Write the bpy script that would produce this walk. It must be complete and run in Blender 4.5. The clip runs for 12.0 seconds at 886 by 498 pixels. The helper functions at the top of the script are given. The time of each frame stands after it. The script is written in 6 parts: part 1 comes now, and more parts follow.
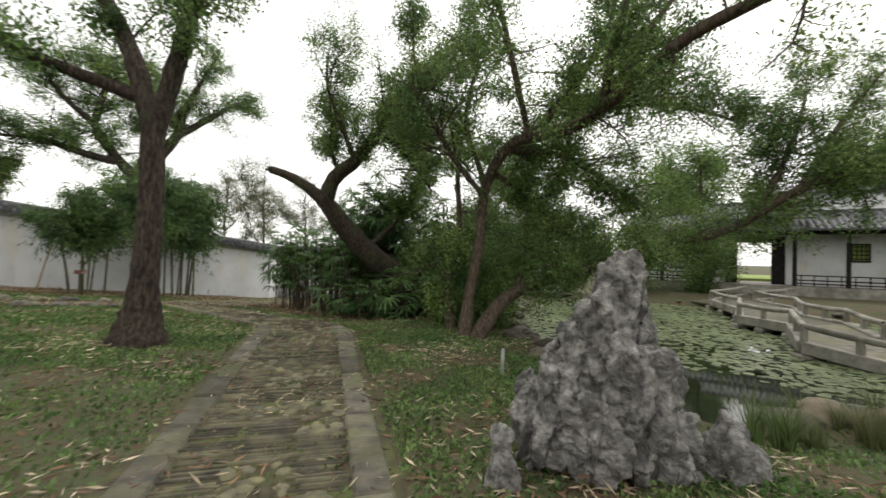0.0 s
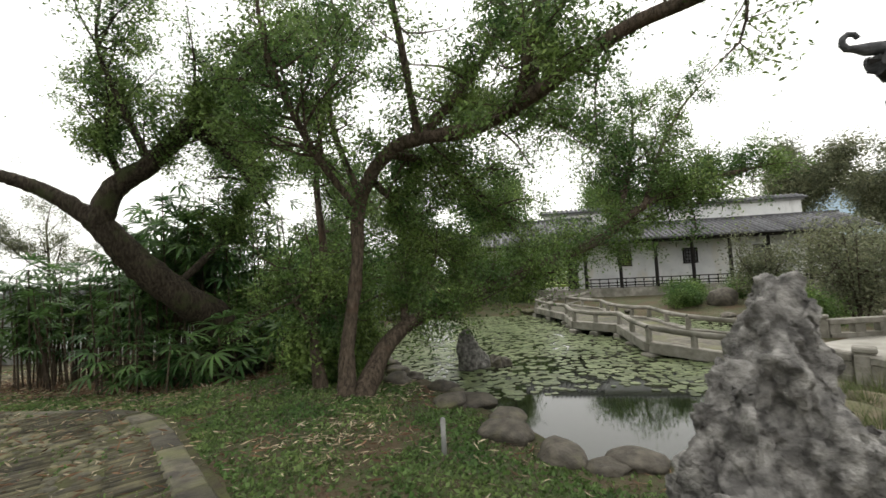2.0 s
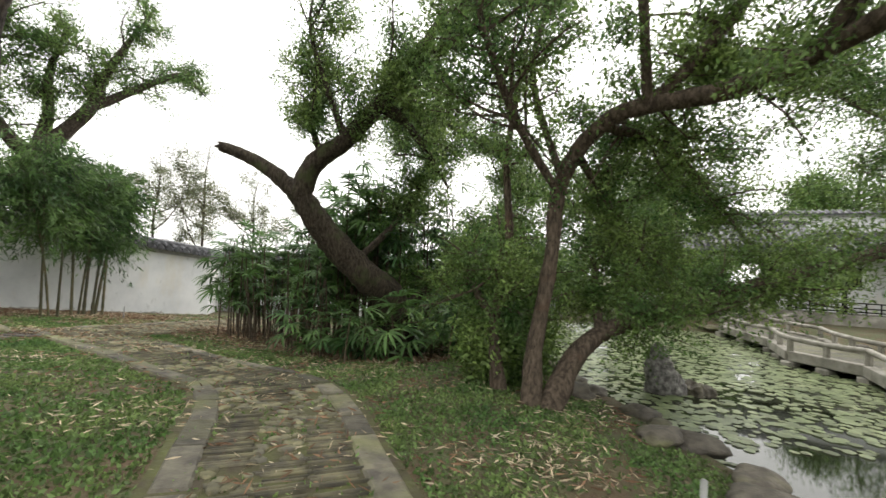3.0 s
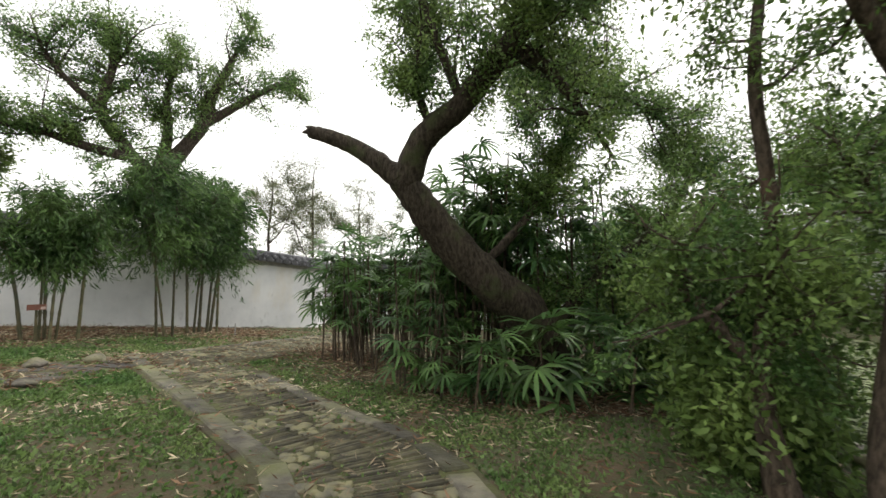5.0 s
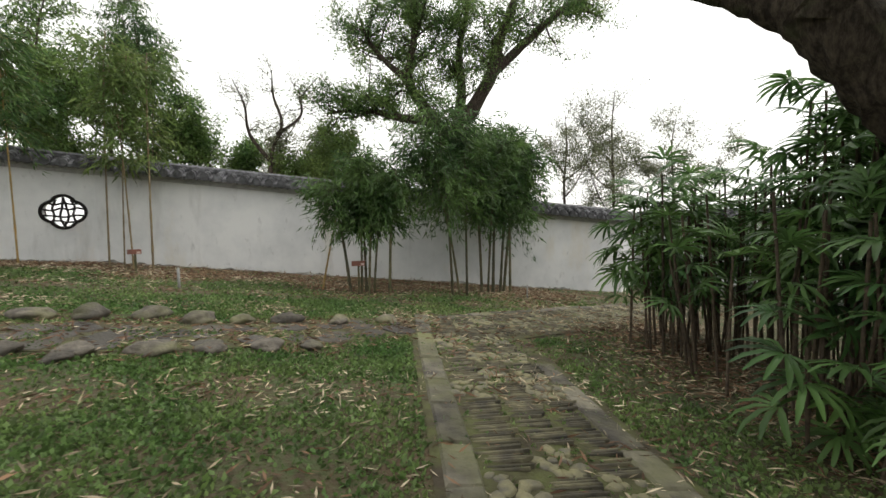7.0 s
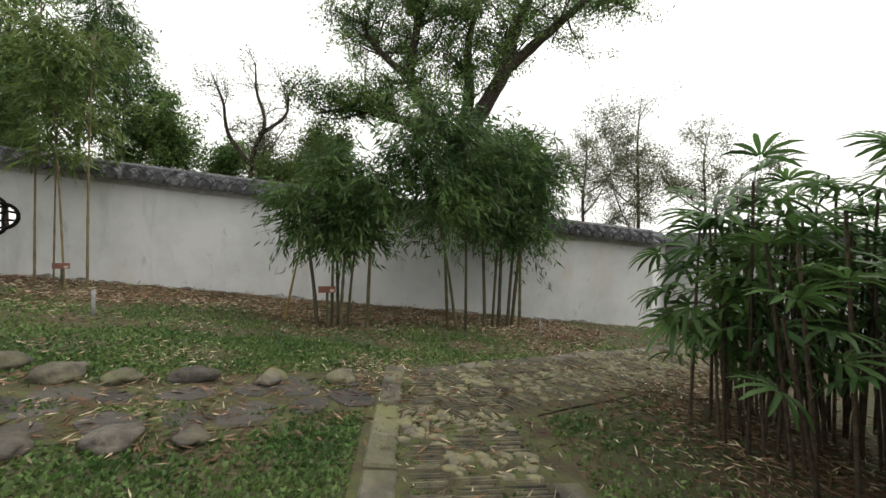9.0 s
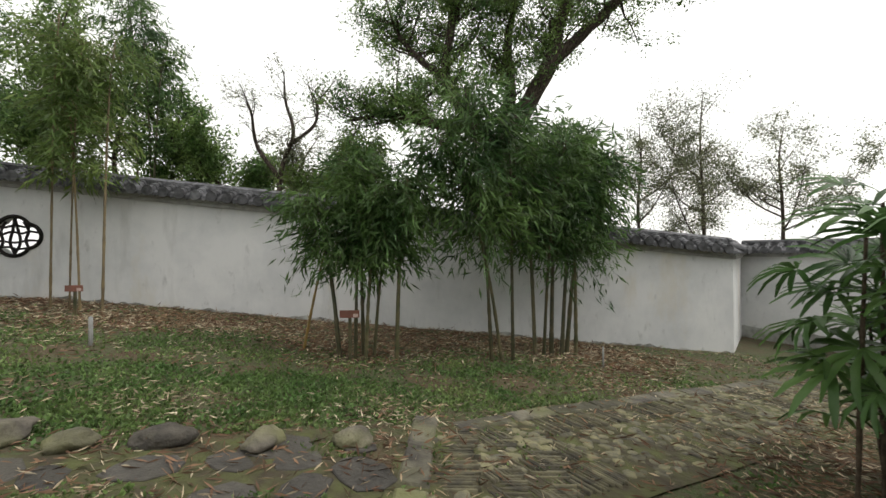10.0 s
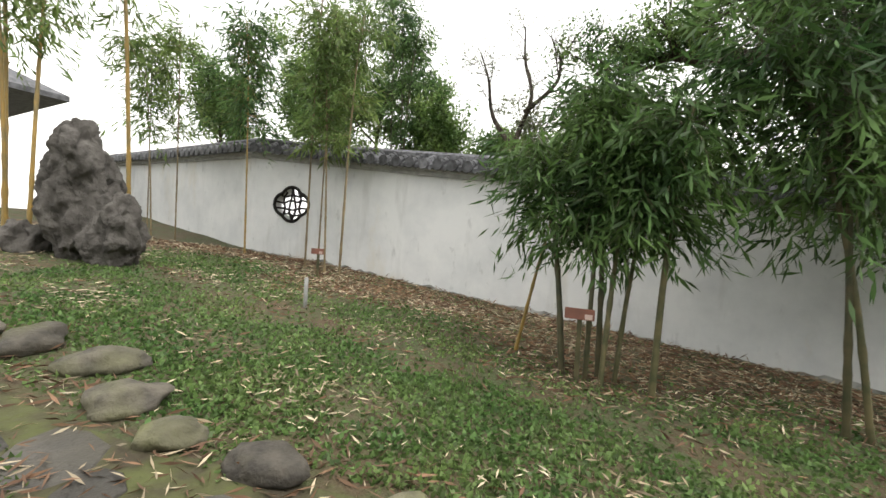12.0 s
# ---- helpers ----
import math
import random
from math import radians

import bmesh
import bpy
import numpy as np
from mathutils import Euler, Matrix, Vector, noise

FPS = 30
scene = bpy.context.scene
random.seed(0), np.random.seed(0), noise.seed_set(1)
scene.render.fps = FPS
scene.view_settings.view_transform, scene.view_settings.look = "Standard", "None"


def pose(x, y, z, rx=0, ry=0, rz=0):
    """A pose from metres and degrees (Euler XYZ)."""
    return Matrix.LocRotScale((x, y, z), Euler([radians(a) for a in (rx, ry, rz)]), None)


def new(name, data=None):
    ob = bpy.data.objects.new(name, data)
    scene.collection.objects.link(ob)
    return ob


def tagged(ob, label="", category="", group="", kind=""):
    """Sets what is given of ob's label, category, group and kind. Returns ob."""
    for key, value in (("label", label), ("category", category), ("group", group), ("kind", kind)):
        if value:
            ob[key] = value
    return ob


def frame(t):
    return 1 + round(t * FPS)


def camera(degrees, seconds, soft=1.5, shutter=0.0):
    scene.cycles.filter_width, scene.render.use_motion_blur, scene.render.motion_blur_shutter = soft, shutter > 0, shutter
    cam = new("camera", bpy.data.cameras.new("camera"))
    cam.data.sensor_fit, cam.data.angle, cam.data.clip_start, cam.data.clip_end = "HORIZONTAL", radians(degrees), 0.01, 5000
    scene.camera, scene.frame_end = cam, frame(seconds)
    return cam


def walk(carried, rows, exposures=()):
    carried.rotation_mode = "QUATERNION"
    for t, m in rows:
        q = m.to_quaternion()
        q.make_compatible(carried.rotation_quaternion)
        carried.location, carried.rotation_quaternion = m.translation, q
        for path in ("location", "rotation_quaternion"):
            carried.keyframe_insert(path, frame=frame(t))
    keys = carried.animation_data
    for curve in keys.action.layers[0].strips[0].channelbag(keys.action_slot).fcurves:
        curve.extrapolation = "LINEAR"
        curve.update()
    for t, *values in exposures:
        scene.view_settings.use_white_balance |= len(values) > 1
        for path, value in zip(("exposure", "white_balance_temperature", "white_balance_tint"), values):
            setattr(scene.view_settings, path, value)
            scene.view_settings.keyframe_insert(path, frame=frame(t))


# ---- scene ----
cam = camera(92.5, 12.0, shutter=0.15)
PATH = [
    (0.0, -0.000, -0.000, 1.250, 91.19, -1.46, -0.00),
    (0.5, -0.121, 0.406, 1.325, 93.24, 1.57, -21.07),
    (1.0, -0.294, 0.662, 1.393, 93.30, 2.51, -40.24),
    (1.5, -0.478, 1.269, 1.373, 93.79, 3.70, -35.18),
    (2.0, -0.769, 1.671, 1.376, 93.85, 2.79, -25.18),
    (2.5, -1.018, 2.038, 1.370, 92.70, -1.96, -20.32),
    (3.0, -1.218, 2.599, 1.390, 92.62, -3.03, -7.00),
    (5.0, -1.724, 4.686, 1.433, 92.50, -0.87, 6.49),
    (5.5, -2.026, 5.324, 1.391, 92.69, -1.01, 17.40),
    (6.0, -2.221, 5.814, 1.356, 91.87, 2.24, 30.28),
    (6.5, -2.405, 6.223, 1.367, 89.43, 4.40, 52.87),
    (7.0, -2.614, 6.753, 1.366, 86.60, 1.10, 45.5),
    (7.5, -2.754, 7.102, 1.395, 85.40, -1.03, 45.3),
    (9.5, -4.049, 8.604, 1.434, 90.16, 0.44, 48.84),
    (10.0, -4.445, 8.937, 1.447, 90.33, 0.51, 52.66),
    (10.5, -4.809, 9.183, 1.427, 90.93, 0.01, 55.69),
    (11.0, -5.160, 9.416, 1.375, 90.19, -1.14, 59.98),
    (11.5, -5.712, 9.581, 1.286, 89.77, -2.47, 75.13),
    (12.0, -6.071, 9.744, 1.221, 88.73, -3.11, 84.23),
]
walk(cam, [(t, pose(x, y, z, rx, ry, rz)) for t, x, y, z, rx, ry, rz in PATH],
     exposures=[(0.0, 0.45), (1.0, 0.4), (1.5, 0.4), (2.5, 0.85), (3.2, 0.97), (5.0, 0.78), (6.5, 0.45), (7.5, 0.5), (9.5, 0.35), (10.5, 0.45), (11.0, 0.65), (12.0, 1.05)])

# ---------------------------------------------------------------- world and sun
world = bpy.data.worlds.new("overcast_sky")
scene.world = world
world.use_nodes = True
wn, wl = world.node_tree.nodes, world.node_tree.links
wn.clear()
sky = wn.new("ShaderNodeTexSky")
sky.sky_type, sky.sun_disc = "NISHITA", False
sky.sun_elevation, sky.sun_rotation = radians(55), radians(40)
sky.dust_density, sky.air_density = 4.0, 1.5
pale = wn.new("ShaderNodeHueSaturation")
pale.inputs["Saturation"].default_value = 0.25
cloud = wn.new("ShaderNodeMixRGB")
cloud.inputs["Fac"].default_value = 0.75
cloud.inputs["Color2"].default_value = (10.6, 10.5, 10.0, 1)
back = wn.new("ShaderNodeBackground")
back.inputs["Strength"].default_value = 0.12
wout = wn.new("ShaderNodeOutputWorld")
wl.new(sky.outputs["Color"], pale.inputs["Color"])
wl.new(pale.outputs["Color"], cloud.inputs["Color1"])
wl.new(cloud.outputs["Color"], back.inputs["Color"])
wl.new(back.outputs["Background"], wout.inputs["Surface"])
sun = new("sun", bpy.data.lights.new("sun", "SUN"))
sun.data.energy, sun.data.angle, sun.data.color = 0.9, radians(30), (1.0, 0.97, 0.92)
sun.matrix_world = pose(0, 0, 30, 35, 0, 140)

# ---------------------------------------------------------------- materials


def material(name, base, other=None, scale=6.0, rough=0.8, bump=0.0, metal=0.0, detail=6.0, third=None, scale2=0.8,
             random_by="", spread=0.25, spec=0.4, translucent=0.0, bump_scale=None, stops=(0.35, 0.65), stops2=(0.45, 0.7)):
    """A surface of two or three tones mixed by noise at two scales, with relief and, per piece, a random shade."""
    m = bpy.data.materials.new(name)
    m.use_nodes = True
    nt = m.node_tree
    nodes, links = nt.nodes, nt.links
    bsdf = nodes["Principled BSDF"]
    tc = nodes.new("ShaderNodeTexCoord")
    geo = nodes.new("ShaderNodeNewGeometry")
    where = geo.outputs["Position"]

    def field(size, stop):
        n = nodes.new("ShaderNodeTexNoise")
        n.inputs["Scale"].default_value, n.inputs["Detail"].default_value = size, detail
        links.new(where, n.inputs["Vector"])
        r = nodes.new("ShaderNodeValToRGB")
        r.color_ramp.elements[0].position, r.color_ramp.elements[1].position = stop
        links.new(n.outputs["Fac"], r.inputs["Fac"])
        return n, r
    col = nodes.new("ShaderNodeMixRGB")
    col.inputs["Color1"].default_value = (*base, 1)
    col.inputs["Color2"].default_value = (*(other or base), 1)
    n1, r1 = field(scale, stops)
    links.new(r1.outputs["Color"], col.inputs["Fac"])
    out = col.outputs["Color"]
    if third:
        mix = nodes.new("ShaderNodeMixRGB")
        mix.inputs["Color2"].default_value = (*third, 1)
        n2, r2 = field(scale2, stops2)
        links.new(r2.outputs["Color"], mix.inputs["Fac"])
        links.new(out, mix.inputs["Color1"])
        out = mix.outputs["Color"]
    if random_by:
        hsv = nodes.new("ShaderNodeHueSaturation")
        rng = nodes.new("ShaderNodeMapRange")
        rng.inputs["To Min"].default_value, rng.inputs["To Max"].default_value = 1 - spread, 1 + spread
        if random_by == "island":
            links.new(geo.outputs["Random Per Island"], rng.inputs["Value"])
        else:
            info = nodes.new("ShaderNodeObjectInfo")
            links.new(info.outputs["Random"], rng.inputs["Value"])
        links.new(rng.outputs["Result"], hsv.inputs["Value"])
        links.new(out, hsv.inputs["Color"])
        out = hsv.outputs["Color"]
    links.new(out, bsdf.inputs["Base Color"])
    bsdf.inputs["Roughness"].default_value = rough
    bsdf.inputs["Metallic"].default_value = metal
    bsdf.inputs["Specular IOR Level"].default_value = spec
    if bump:
        nb = nodes.new("ShaderNodeTexNoise")
        nb.inputs["Scale"].default_value, nb.inputs["Detail"].default_value = bump_scale or scale * 3, 8
        links.new(where, nb.inputs["Vector"])
        b = nodes.new("ShaderNodeBump")
        b.inputs["Strength"].default_value, b.inputs["Distance"].default_value = bump, 0.03
        links.new(nb.outputs["Fac"], b.inputs["Height"])
        links.new(b.outputs["Normal"], bsdf.inputs["Normal"])
    if translucent:
        tr = nodes.new("ShaderNodeBsdfTranslucent")
        links.new(out, tr.inputs["Color"])
        mx = nodes.new("ShaderNodeMixShader")
        mx.inputs["Fac"].default_value = translucent
        links.new(bsdf.outputs["BSDF"], mx.inputs[1])
        links.new(tr.outputs["BSDF"], mx.inputs[2])
        links.new(mx.outputs["Shader"], nodes["Material Output"].inputs["Surface"])
    return m


def leafy(name, base, other, spread=0.45, rough=0.45):
    return material(name, base, other, scale=1.3, rough=rough, random_by="island", spread=spread, translucent=0.4, spec=0.3)


M = {
    "soil": material("lawn_soil", (0.075, 0.056, 0.034), (0.06, 0.085, 0.029), 14, 0.95, 1.0, third=(0.1, 0.066, 0.04), scale2=1.5, bump_scale=38),
    "grass": leafy("grass_blade", (0.078, 0.15, 0.042), (0.16, 0.225, 0.075), 0.55),
    "sedge": leafy("dry_sedge", (0.13, 0.13, 0.06), (0.1, 0.15, 0.045), 0.5),
    "litter": material("dry_leaf_litter", (0.5, 0.43, 0.31), (0.3, 0.225, 0.14), 0.9, 0.8, random_by="island", spread=0.5),
    "duff": material("brown_bamboo_duff", (0.12, 0.065, 0.04), (0.2, 0.12, 0.07), 1.2, 0.9, random_by="island", spread=0.5),
    "curb": material("grey_kerb_stone", (0.06, 0.054, 0.045), (0.14, 0.128, 0.095), 7, 0.85, 0.7, third=(0.11, 0.112, 0.05), scale2=1.9, random_by="object", spread=0.45),
    "cobble": material("mossy_cobble", (0.085, 0.079, 0.06), (0.16, 0.148, 0.08), 9, 0.85, 0.5, random_by="object", spread=0.45),
    "slate": material("edge_set_slate", (0.06, 0.054, 0.04), (0.13, 0.118, 0.07), 9, 0.85, 0.3, random_by="island", spread=0.5),
    "mortar": material("earth_between_stones", (0.05, 0.04, 0.025), (0.08, 0.088, 0.03), 5, 0.95, 0.8),
    "boulder": material("round_boulder", (0.06, 0.053, 0.044), (0.125, 0.11, 0.088), 10, 0.8, 0.6, third=(0.14, 0.14, 0.06), scale2=1.6, random_by="object", spread=0.35, stops2=(0.52, 0.75)),
    "tan_boulder": material("tan_river_boulder", (0.13, 0.105, 0.075), (0.24, 0.2, 0.14), 6, 0.85, 0.5, third=(0.12, 0.12, 0.06), scale2=2.0, random_by="object", spread=0.3, stops2=(0.52, 0.72)),
    "flag": material("flagstone_slab", (0.045, 0.041, 0.036), (0.085, 0.077, 0.066), 8, 0.7, 0.7, third=(0.05, 0.045, 0.035), scale2=2.0, random_by="object", spread=0.3),
    "lake_rock": material("weathered_limestone", (0.1, 0.095, 0.09), (0.36, 0.345, 0.325), 15, 0.92, 1.0, third=(0.11, 0.102, 0.095), scale2=7.0, bump_scale=42, stops=(0.38, 0.7), stops2=(0.52, 0.76)),
    "dark_rock": material("dark_rockery_stone", (0.05, 0.045, 0.04), (0.12, 0.11, 0.1), 5, 0.95, 1.0, bump_scale=24),
    "plaster": material("white_lime_plaster", (0.72, 0.72, 0.71), (0.62, 0.62, 0.61), 1.1, 0.9, 0.15, third=(0.5, 0.5, 0.49), scale2=0.55, stops2=(0.5, 0.85), bump_scale=30),
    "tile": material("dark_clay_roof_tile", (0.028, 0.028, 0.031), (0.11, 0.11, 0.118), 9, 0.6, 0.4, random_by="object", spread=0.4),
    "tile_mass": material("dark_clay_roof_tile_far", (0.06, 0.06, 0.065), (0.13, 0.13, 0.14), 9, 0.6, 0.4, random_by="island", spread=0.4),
    "trim": material("grey_stone_trim", (0.3, 0.3, 0.29), (0.42, 0.42, 0.41), 8, 0.85, 0.3),
    "timber": material("black_stained_timber", (0.009, 0.008, 0.008), (0.022, 0.019, 0.017), 6, 0.7, 0.3, spec=0.15),
    "rail_stone": material("weathered_rail_stone", (0.22, 0.205, 0.175), (0.34, 0.32, 0.28), 6, 0.85, 0.6, third=(0.12, 0.115, 0.09), scale2=1.6),
    "deck": material("pale_deck_stone", (0.3, 0.285, 0.25), (0.42, 0.4, 0.36), 3, 0.8, 0.4, third=(0.22, 0.21, 0.18), scale2=1.3, random_by="object", spread=0.15),
    "leaf_dark": leafy("broadleaf_dark", (0.06, 0.125, 0.035), (0.19, 0.27, 0.075), 0.55),
    "leaf_mid": leafy("broadleaf_mid", (0.06, 0.125, 0.034), (0.17, 0.25, 0.068), 0.55),
    "leaf_grey": leafy("greyish_leaf", (0.13, 0.15, 0.085), (0.19, 0.2, 0.115)),
    "bamboo_leaf": leafy("bamboo_leaf", (0.04, 0.088, 0.028), (0.11, 0.185, 0.052), 0.55),
    "bamboo_pale": leafy("pale_bamboo_leaf", (0.1, 0.16, 0.045), (0.16, 0.22, 0.06)),
    "culm": material("green_brown_culm", (0.05, 0.055, 0.025), (0.12, 0.1, 0.05), 7, 0.5, 0.1, random_by="object", spread=0.35),
    "culm_tan": material("tan_thin_culm", (0.2, 0.15, 0.075), (0.12, 0.09, 0.05), 6, 0.55, 0.1, random_by="object", spread=0.3),
    "culm_gold": material("golden_culm", (0.32, 0.2, 0.05), (0.2, 0.15, 0.06), 5, 0.45, 0.1, random_by="object", spread=0.25),
    "palm_leaf": leafy("palm_leaf", (0.042, 0.095, 0.032), (0.105, 0.185, 0.052), 0.5, 0.35),
    "palm_stem": material("fibrous_palm_stem", (0.05, 0.035, 0.025), (0.1, 0.075, 0.05), 20, 0.9, 0.6, random_by="object", spread=0.3),
    "pad": leafy("floating_leaf", (0.2, 0.25, 0.12), (0.3, 0.34, 0.19), 0.35, 0.3),
    # distance haze is painted into the hill's blue-grey colour
    "hill": material("haze_tinted_hill", (0.2, 0.27, 0.33), (0.16, 0.22, 0.26), 0.02, 1.0),
    "far_lawn": material("sunny_far_lawn", (0.2, 0.27, 0.06), (0.26, 0.33, 0.09), 0.6, 0.95),
    "wood_sign": material("red_brown_plaque", (0.24, 0.095, 0.065), (0.17, 0.075, 0.055), 8, 0.6),
    "paper": material("pale_label_plate", (0.6, 0.45, 0.4), (0.5, 0.36, 0.32), 8, 0.6),
    "cut_wood": material("cut_pale_wood", (0.3, 0.26, 0.2), (0.2, 0.17, 0.13), 14, 0.9, 0.4),
    "concrete": material("grey_peg_concrete", (0.3, 0.3, 0.29), (0.22, 0.22, 0.21), 9, 0.9, 0.3),
}


def water_material():
    m = bpy.data.materials.new("dark_pond_water")
    m.use_nodes = True
    nodes, links = m.node_tree.nodes, m.node_tree.links
    b = nodes["Principled BSDF"]
    b.inputs["Base Color"].default_value = (0.018, 0.022, 0.012, 1)
    b.inputs["Roughness"].default_value, b.inputs["IOR"].default_value = 0.04, 1.33
    b.inputs["Specular IOR Level"].default_value = 0.8
    n = nodes.new("ShaderNodeTexNoise")
    n.inputs["Scale"].default_value = 3.0
    bp = nodes.new("ShaderNodeBump")
    bp.inputs["Strength"].default_value, bp.inputs["Distance"].default_value = 0.06, 0.02
    links.new(n.outputs["Fac"], bp.inputs["Height"])
    links.new(bp.outputs["Normal"], b.inputs["Normal"])
    return m


M["water"] = water_material()


def bark_material(name, dark, light, moss, much):
    """Fissured bark: long upright cracks, lighter plates between them, and patches of moss."""
    m = bpy.data.materials.new(name)
    m.use_nodes = True
    nodes, links = m.node_tree.nodes, m.node_tree.links
    b = nodes["Principled BSDF"]
    b.inputs["Roughness"].default_value, b.inputs["Specular IOR Level"].default_value = 0.95, 0.2
    geo = nodes.new("ShaderNodeNewGeometry")
    mp = nodes.new("ShaderNodeMapping")
    mp.inputs["Scale"].default_value = (1, 1, 0.3)
    links.new(geo.outputs["Position"], mp.inputs["Vector"])
    crack = nodes.new("ShaderNodeTexNoise")
    crack.inputs["Scale"].default_value, crack.inputs["Detail"].default_value, crack.inputs["Roughness"].default_value = 26, 7, 0.7
    links.new(mp.outputs["Vector"], crack.inputs["Vector"])
    patch = nodes.new("ShaderNodeTexNoise")
    patch.inputs["Scale"].default_value, patch.inputs["Detail"].default_value = 3.2, 6
    links.new(geo.outputs["Position"], patch.inputs["Vector"])
    out = None
    for node, lo, hi, tint in ((crack, 0.4, 0.66, light), (patch, 0.62 - much, 0.8 - much, moss)):
        r = nodes.new("ShaderNodeMapRange")
        r.inputs["From Min"].default_value, r.inputs["From Max"].default_value = lo, hi
        links.new(node.outputs["Fac"], r.inputs["Value"])
        mix = nodes.new("ShaderNodeMixRGB")
        if out is None:
            mix.inputs["Color1"].default_value = (*dark, 1)
        else:
            links.new(out, mix.inputs["Color1"])
        mix.inputs["Color2"].default_value = (*tint, 1)
        links.new(r.outputs["Result"], mix.inputs["Fac"])
        out = mix.outputs["Color"]
    links.new(out, b.inputs["Base Color"])
    bp = nodes.new("ShaderNodeBump")
    bp.inputs["Strength"].default_value, bp.inputs["Distance"].default_value = 1.0, 0.05
    links.new(crack.outputs["Fac"], bp.inputs["Height"])
    links.new(bp.outputs["Normal"], b.inputs["Normal"])
    return m


M["bark"] = bark_material("rough_tree_bark", (0.026, 0.02, 0.016), (0.12, 0.094, 0.073), (0.07, 0.068, 0.045), 0.0)
M["bark_mossy"] = bark_material("mossy_tree_bark", (0.024, 0.019, 0.014), (0.1, 0.08, 0.058), (0.065, 0.075, 0.032), 0.08)
M["bark_pale"] = bark_material("pale_smooth_bark", (0.05, 0.038, 0.028), (0.17, 0.132, 0.098), (0.12, 0.075, 0.05), 0.02)


def plaster_material():
    """Lime plaster with grey blooms, brown patches and rain streaks that run down it."""
    m = bpy.data.materials.new("white_lime_plaster")
    m.use_nodes = True
    nodes, links = m.node_tree.nodes, m.node_tree.links
    b = nodes["Principled BSDF"]
    b.inputs["Roughness"].default_value = 0.92
    geo = nodes.new("ShaderNodeNewGeometry")

    def field(stretch, size, lo, hi):
        mp = nodes.new("ShaderNodeMapping")
        mp.inputs["Scale"].default_value = stretch
        links.new(geo.outputs["Position"], mp.inputs["Vector"])
        n = nodes.new("ShaderNodeTexNoise")
        n.inputs["Scale"].default_value, n.inputs["Detail"].default_value, n.inputs["Roughness"].default_value = size, 8, 0.65
        links.new(mp.outputs["Vector"], n.inputs["Vector"])
        r = nodes.new("ShaderNodeMapRange")
        r.inputs["From Min"].default_value, r.inputs["From Max"].default_value = lo, hi
        links.new(n.outputs["Fac"], r.inputs["Value"])
        return r.outputs["Result"], n
    out = None
    for fac, tint in ((field((1, 1, 1), 0.9, 0.4, 0.75), (0.5, 0.51, 0.52)), (field((1, 1, 0.2), 1.7, 0.57, 0.8), (0.44, 0.44, 0.43)),
                      (field((1, 1, 0.4), 0.8, 0.56, 0.76), (0.58, 0.53, 0.43)), (field((1, 1, 0.45), 5.0, 0.6, 0.76), (0.4, 0.4, 0.4))):
        mix = nodes.new("ShaderNodeMixRGB")
        if out is None:
            mix.inputs["Color1"].default_value = (0.68, 0.68, 0.675, 1)
        else:
            links.new(out, mix.inputs["Color1"])
        mix.inputs["Color2"].default_value = (*tint, 1)
        links.new(fac[0], mix.inputs["Fac"])
        out = mix.outputs["Color"]
    links.new(out, b.inputs["Base Color"])
    bp = nodes.new("ShaderNodeBump")
    bp.inputs["Strength"].default_value, bp.inputs["Distance"].default_value = 0.25, 0.02
    links.new(fac[1].outputs["Fac"], bp.inputs["Height"])
    links.new(bp.outputs["Normal"], b.inputs["Normal"])
    return m


M["plaster"] = plaster_material()
M["damp"] = material("damp_wall_foot", (0.3, 0.3, 0.28), (0.16, 0.16, 0.14), 7, 0.95, 0.4, third=(0.48, 0.48, 0.46), scale2=3.0)

# ---------------------------------------------------------------- mesh helpers


def mesh_from(name, verts, faces, mat, smooth=False):
    me = bpy.data.meshes.new(name)
    me.from_pydata([tuple(v) for v in verts], [], faces)
    me.materials.append(mat)
    if smooth:
        me.polygons.foreach_set("use_smooth", [True] * len(me.polygons))
    me.update()
    return me


def fast_mesh(name, verts, quads, mat, smooth=False):
    """A mesh from numpy arrays of vertices (n, 3) and faces (m, k)."""
    me = bpy.data.meshes.new(name)
    k = quads.shape[1]
    me.vertices.add(len(verts))
    me.vertices.foreach_set("co", np.ascontiguousarray(verts, dtype=np.float32).ravel())
    me.loops.add(quads.size)
    me.loops.foreach_set("vertex_index", np.ascontiguousarray(quads, dtype=np.int32).ravel())
    me.polygons.add(len(quads))
    me.polygons.foreach_set("loop_start", np.arange(0, quads.size, k, dtype=np.int32))
    if smooth:
        me.polygons.foreach_set("use_smooth", np.ones(len(quads), dtype=bool))
    me.materials.append(mat)
    me.update(calc_edges=True)
    return me


def under(ob, parent):
    ob.parent = parent
    return ob


def thing(name, label, category, m=None, group="", kind="", data=None):
    ob = tagged(new(name, data), label, category, group, kind)
    if m is not None:
        ob.matrix_world = m
    return ob


def part(name, data, parent, m=None, label=""):
    ob = new(name, data)
    ob.parent = parent
    if m is not None:
        ob.matrix_basis = m
    if label:
        ob["label"] = label
    return ob


def box(bm, lo, hi, m=None, bevel=0.0):
    lo, hi = Vector(lo), Vector(hi)
    mid, size = (lo + hi) / 2, hi - lo
    mat = Matrix.Translation(mid) @ Matrix.Diagonal((*size, 1))
    made = bmesh.ops.create_cube(bm, size=1, matrix=(m @ mat) if m else mat)
    if bevel:
        es = list({e for v in made["verts"] for e in v.link_edges})
        bmesh.ops.bevel(bm, geom=es, offset=bevel, segments=1, affect="EDGES")


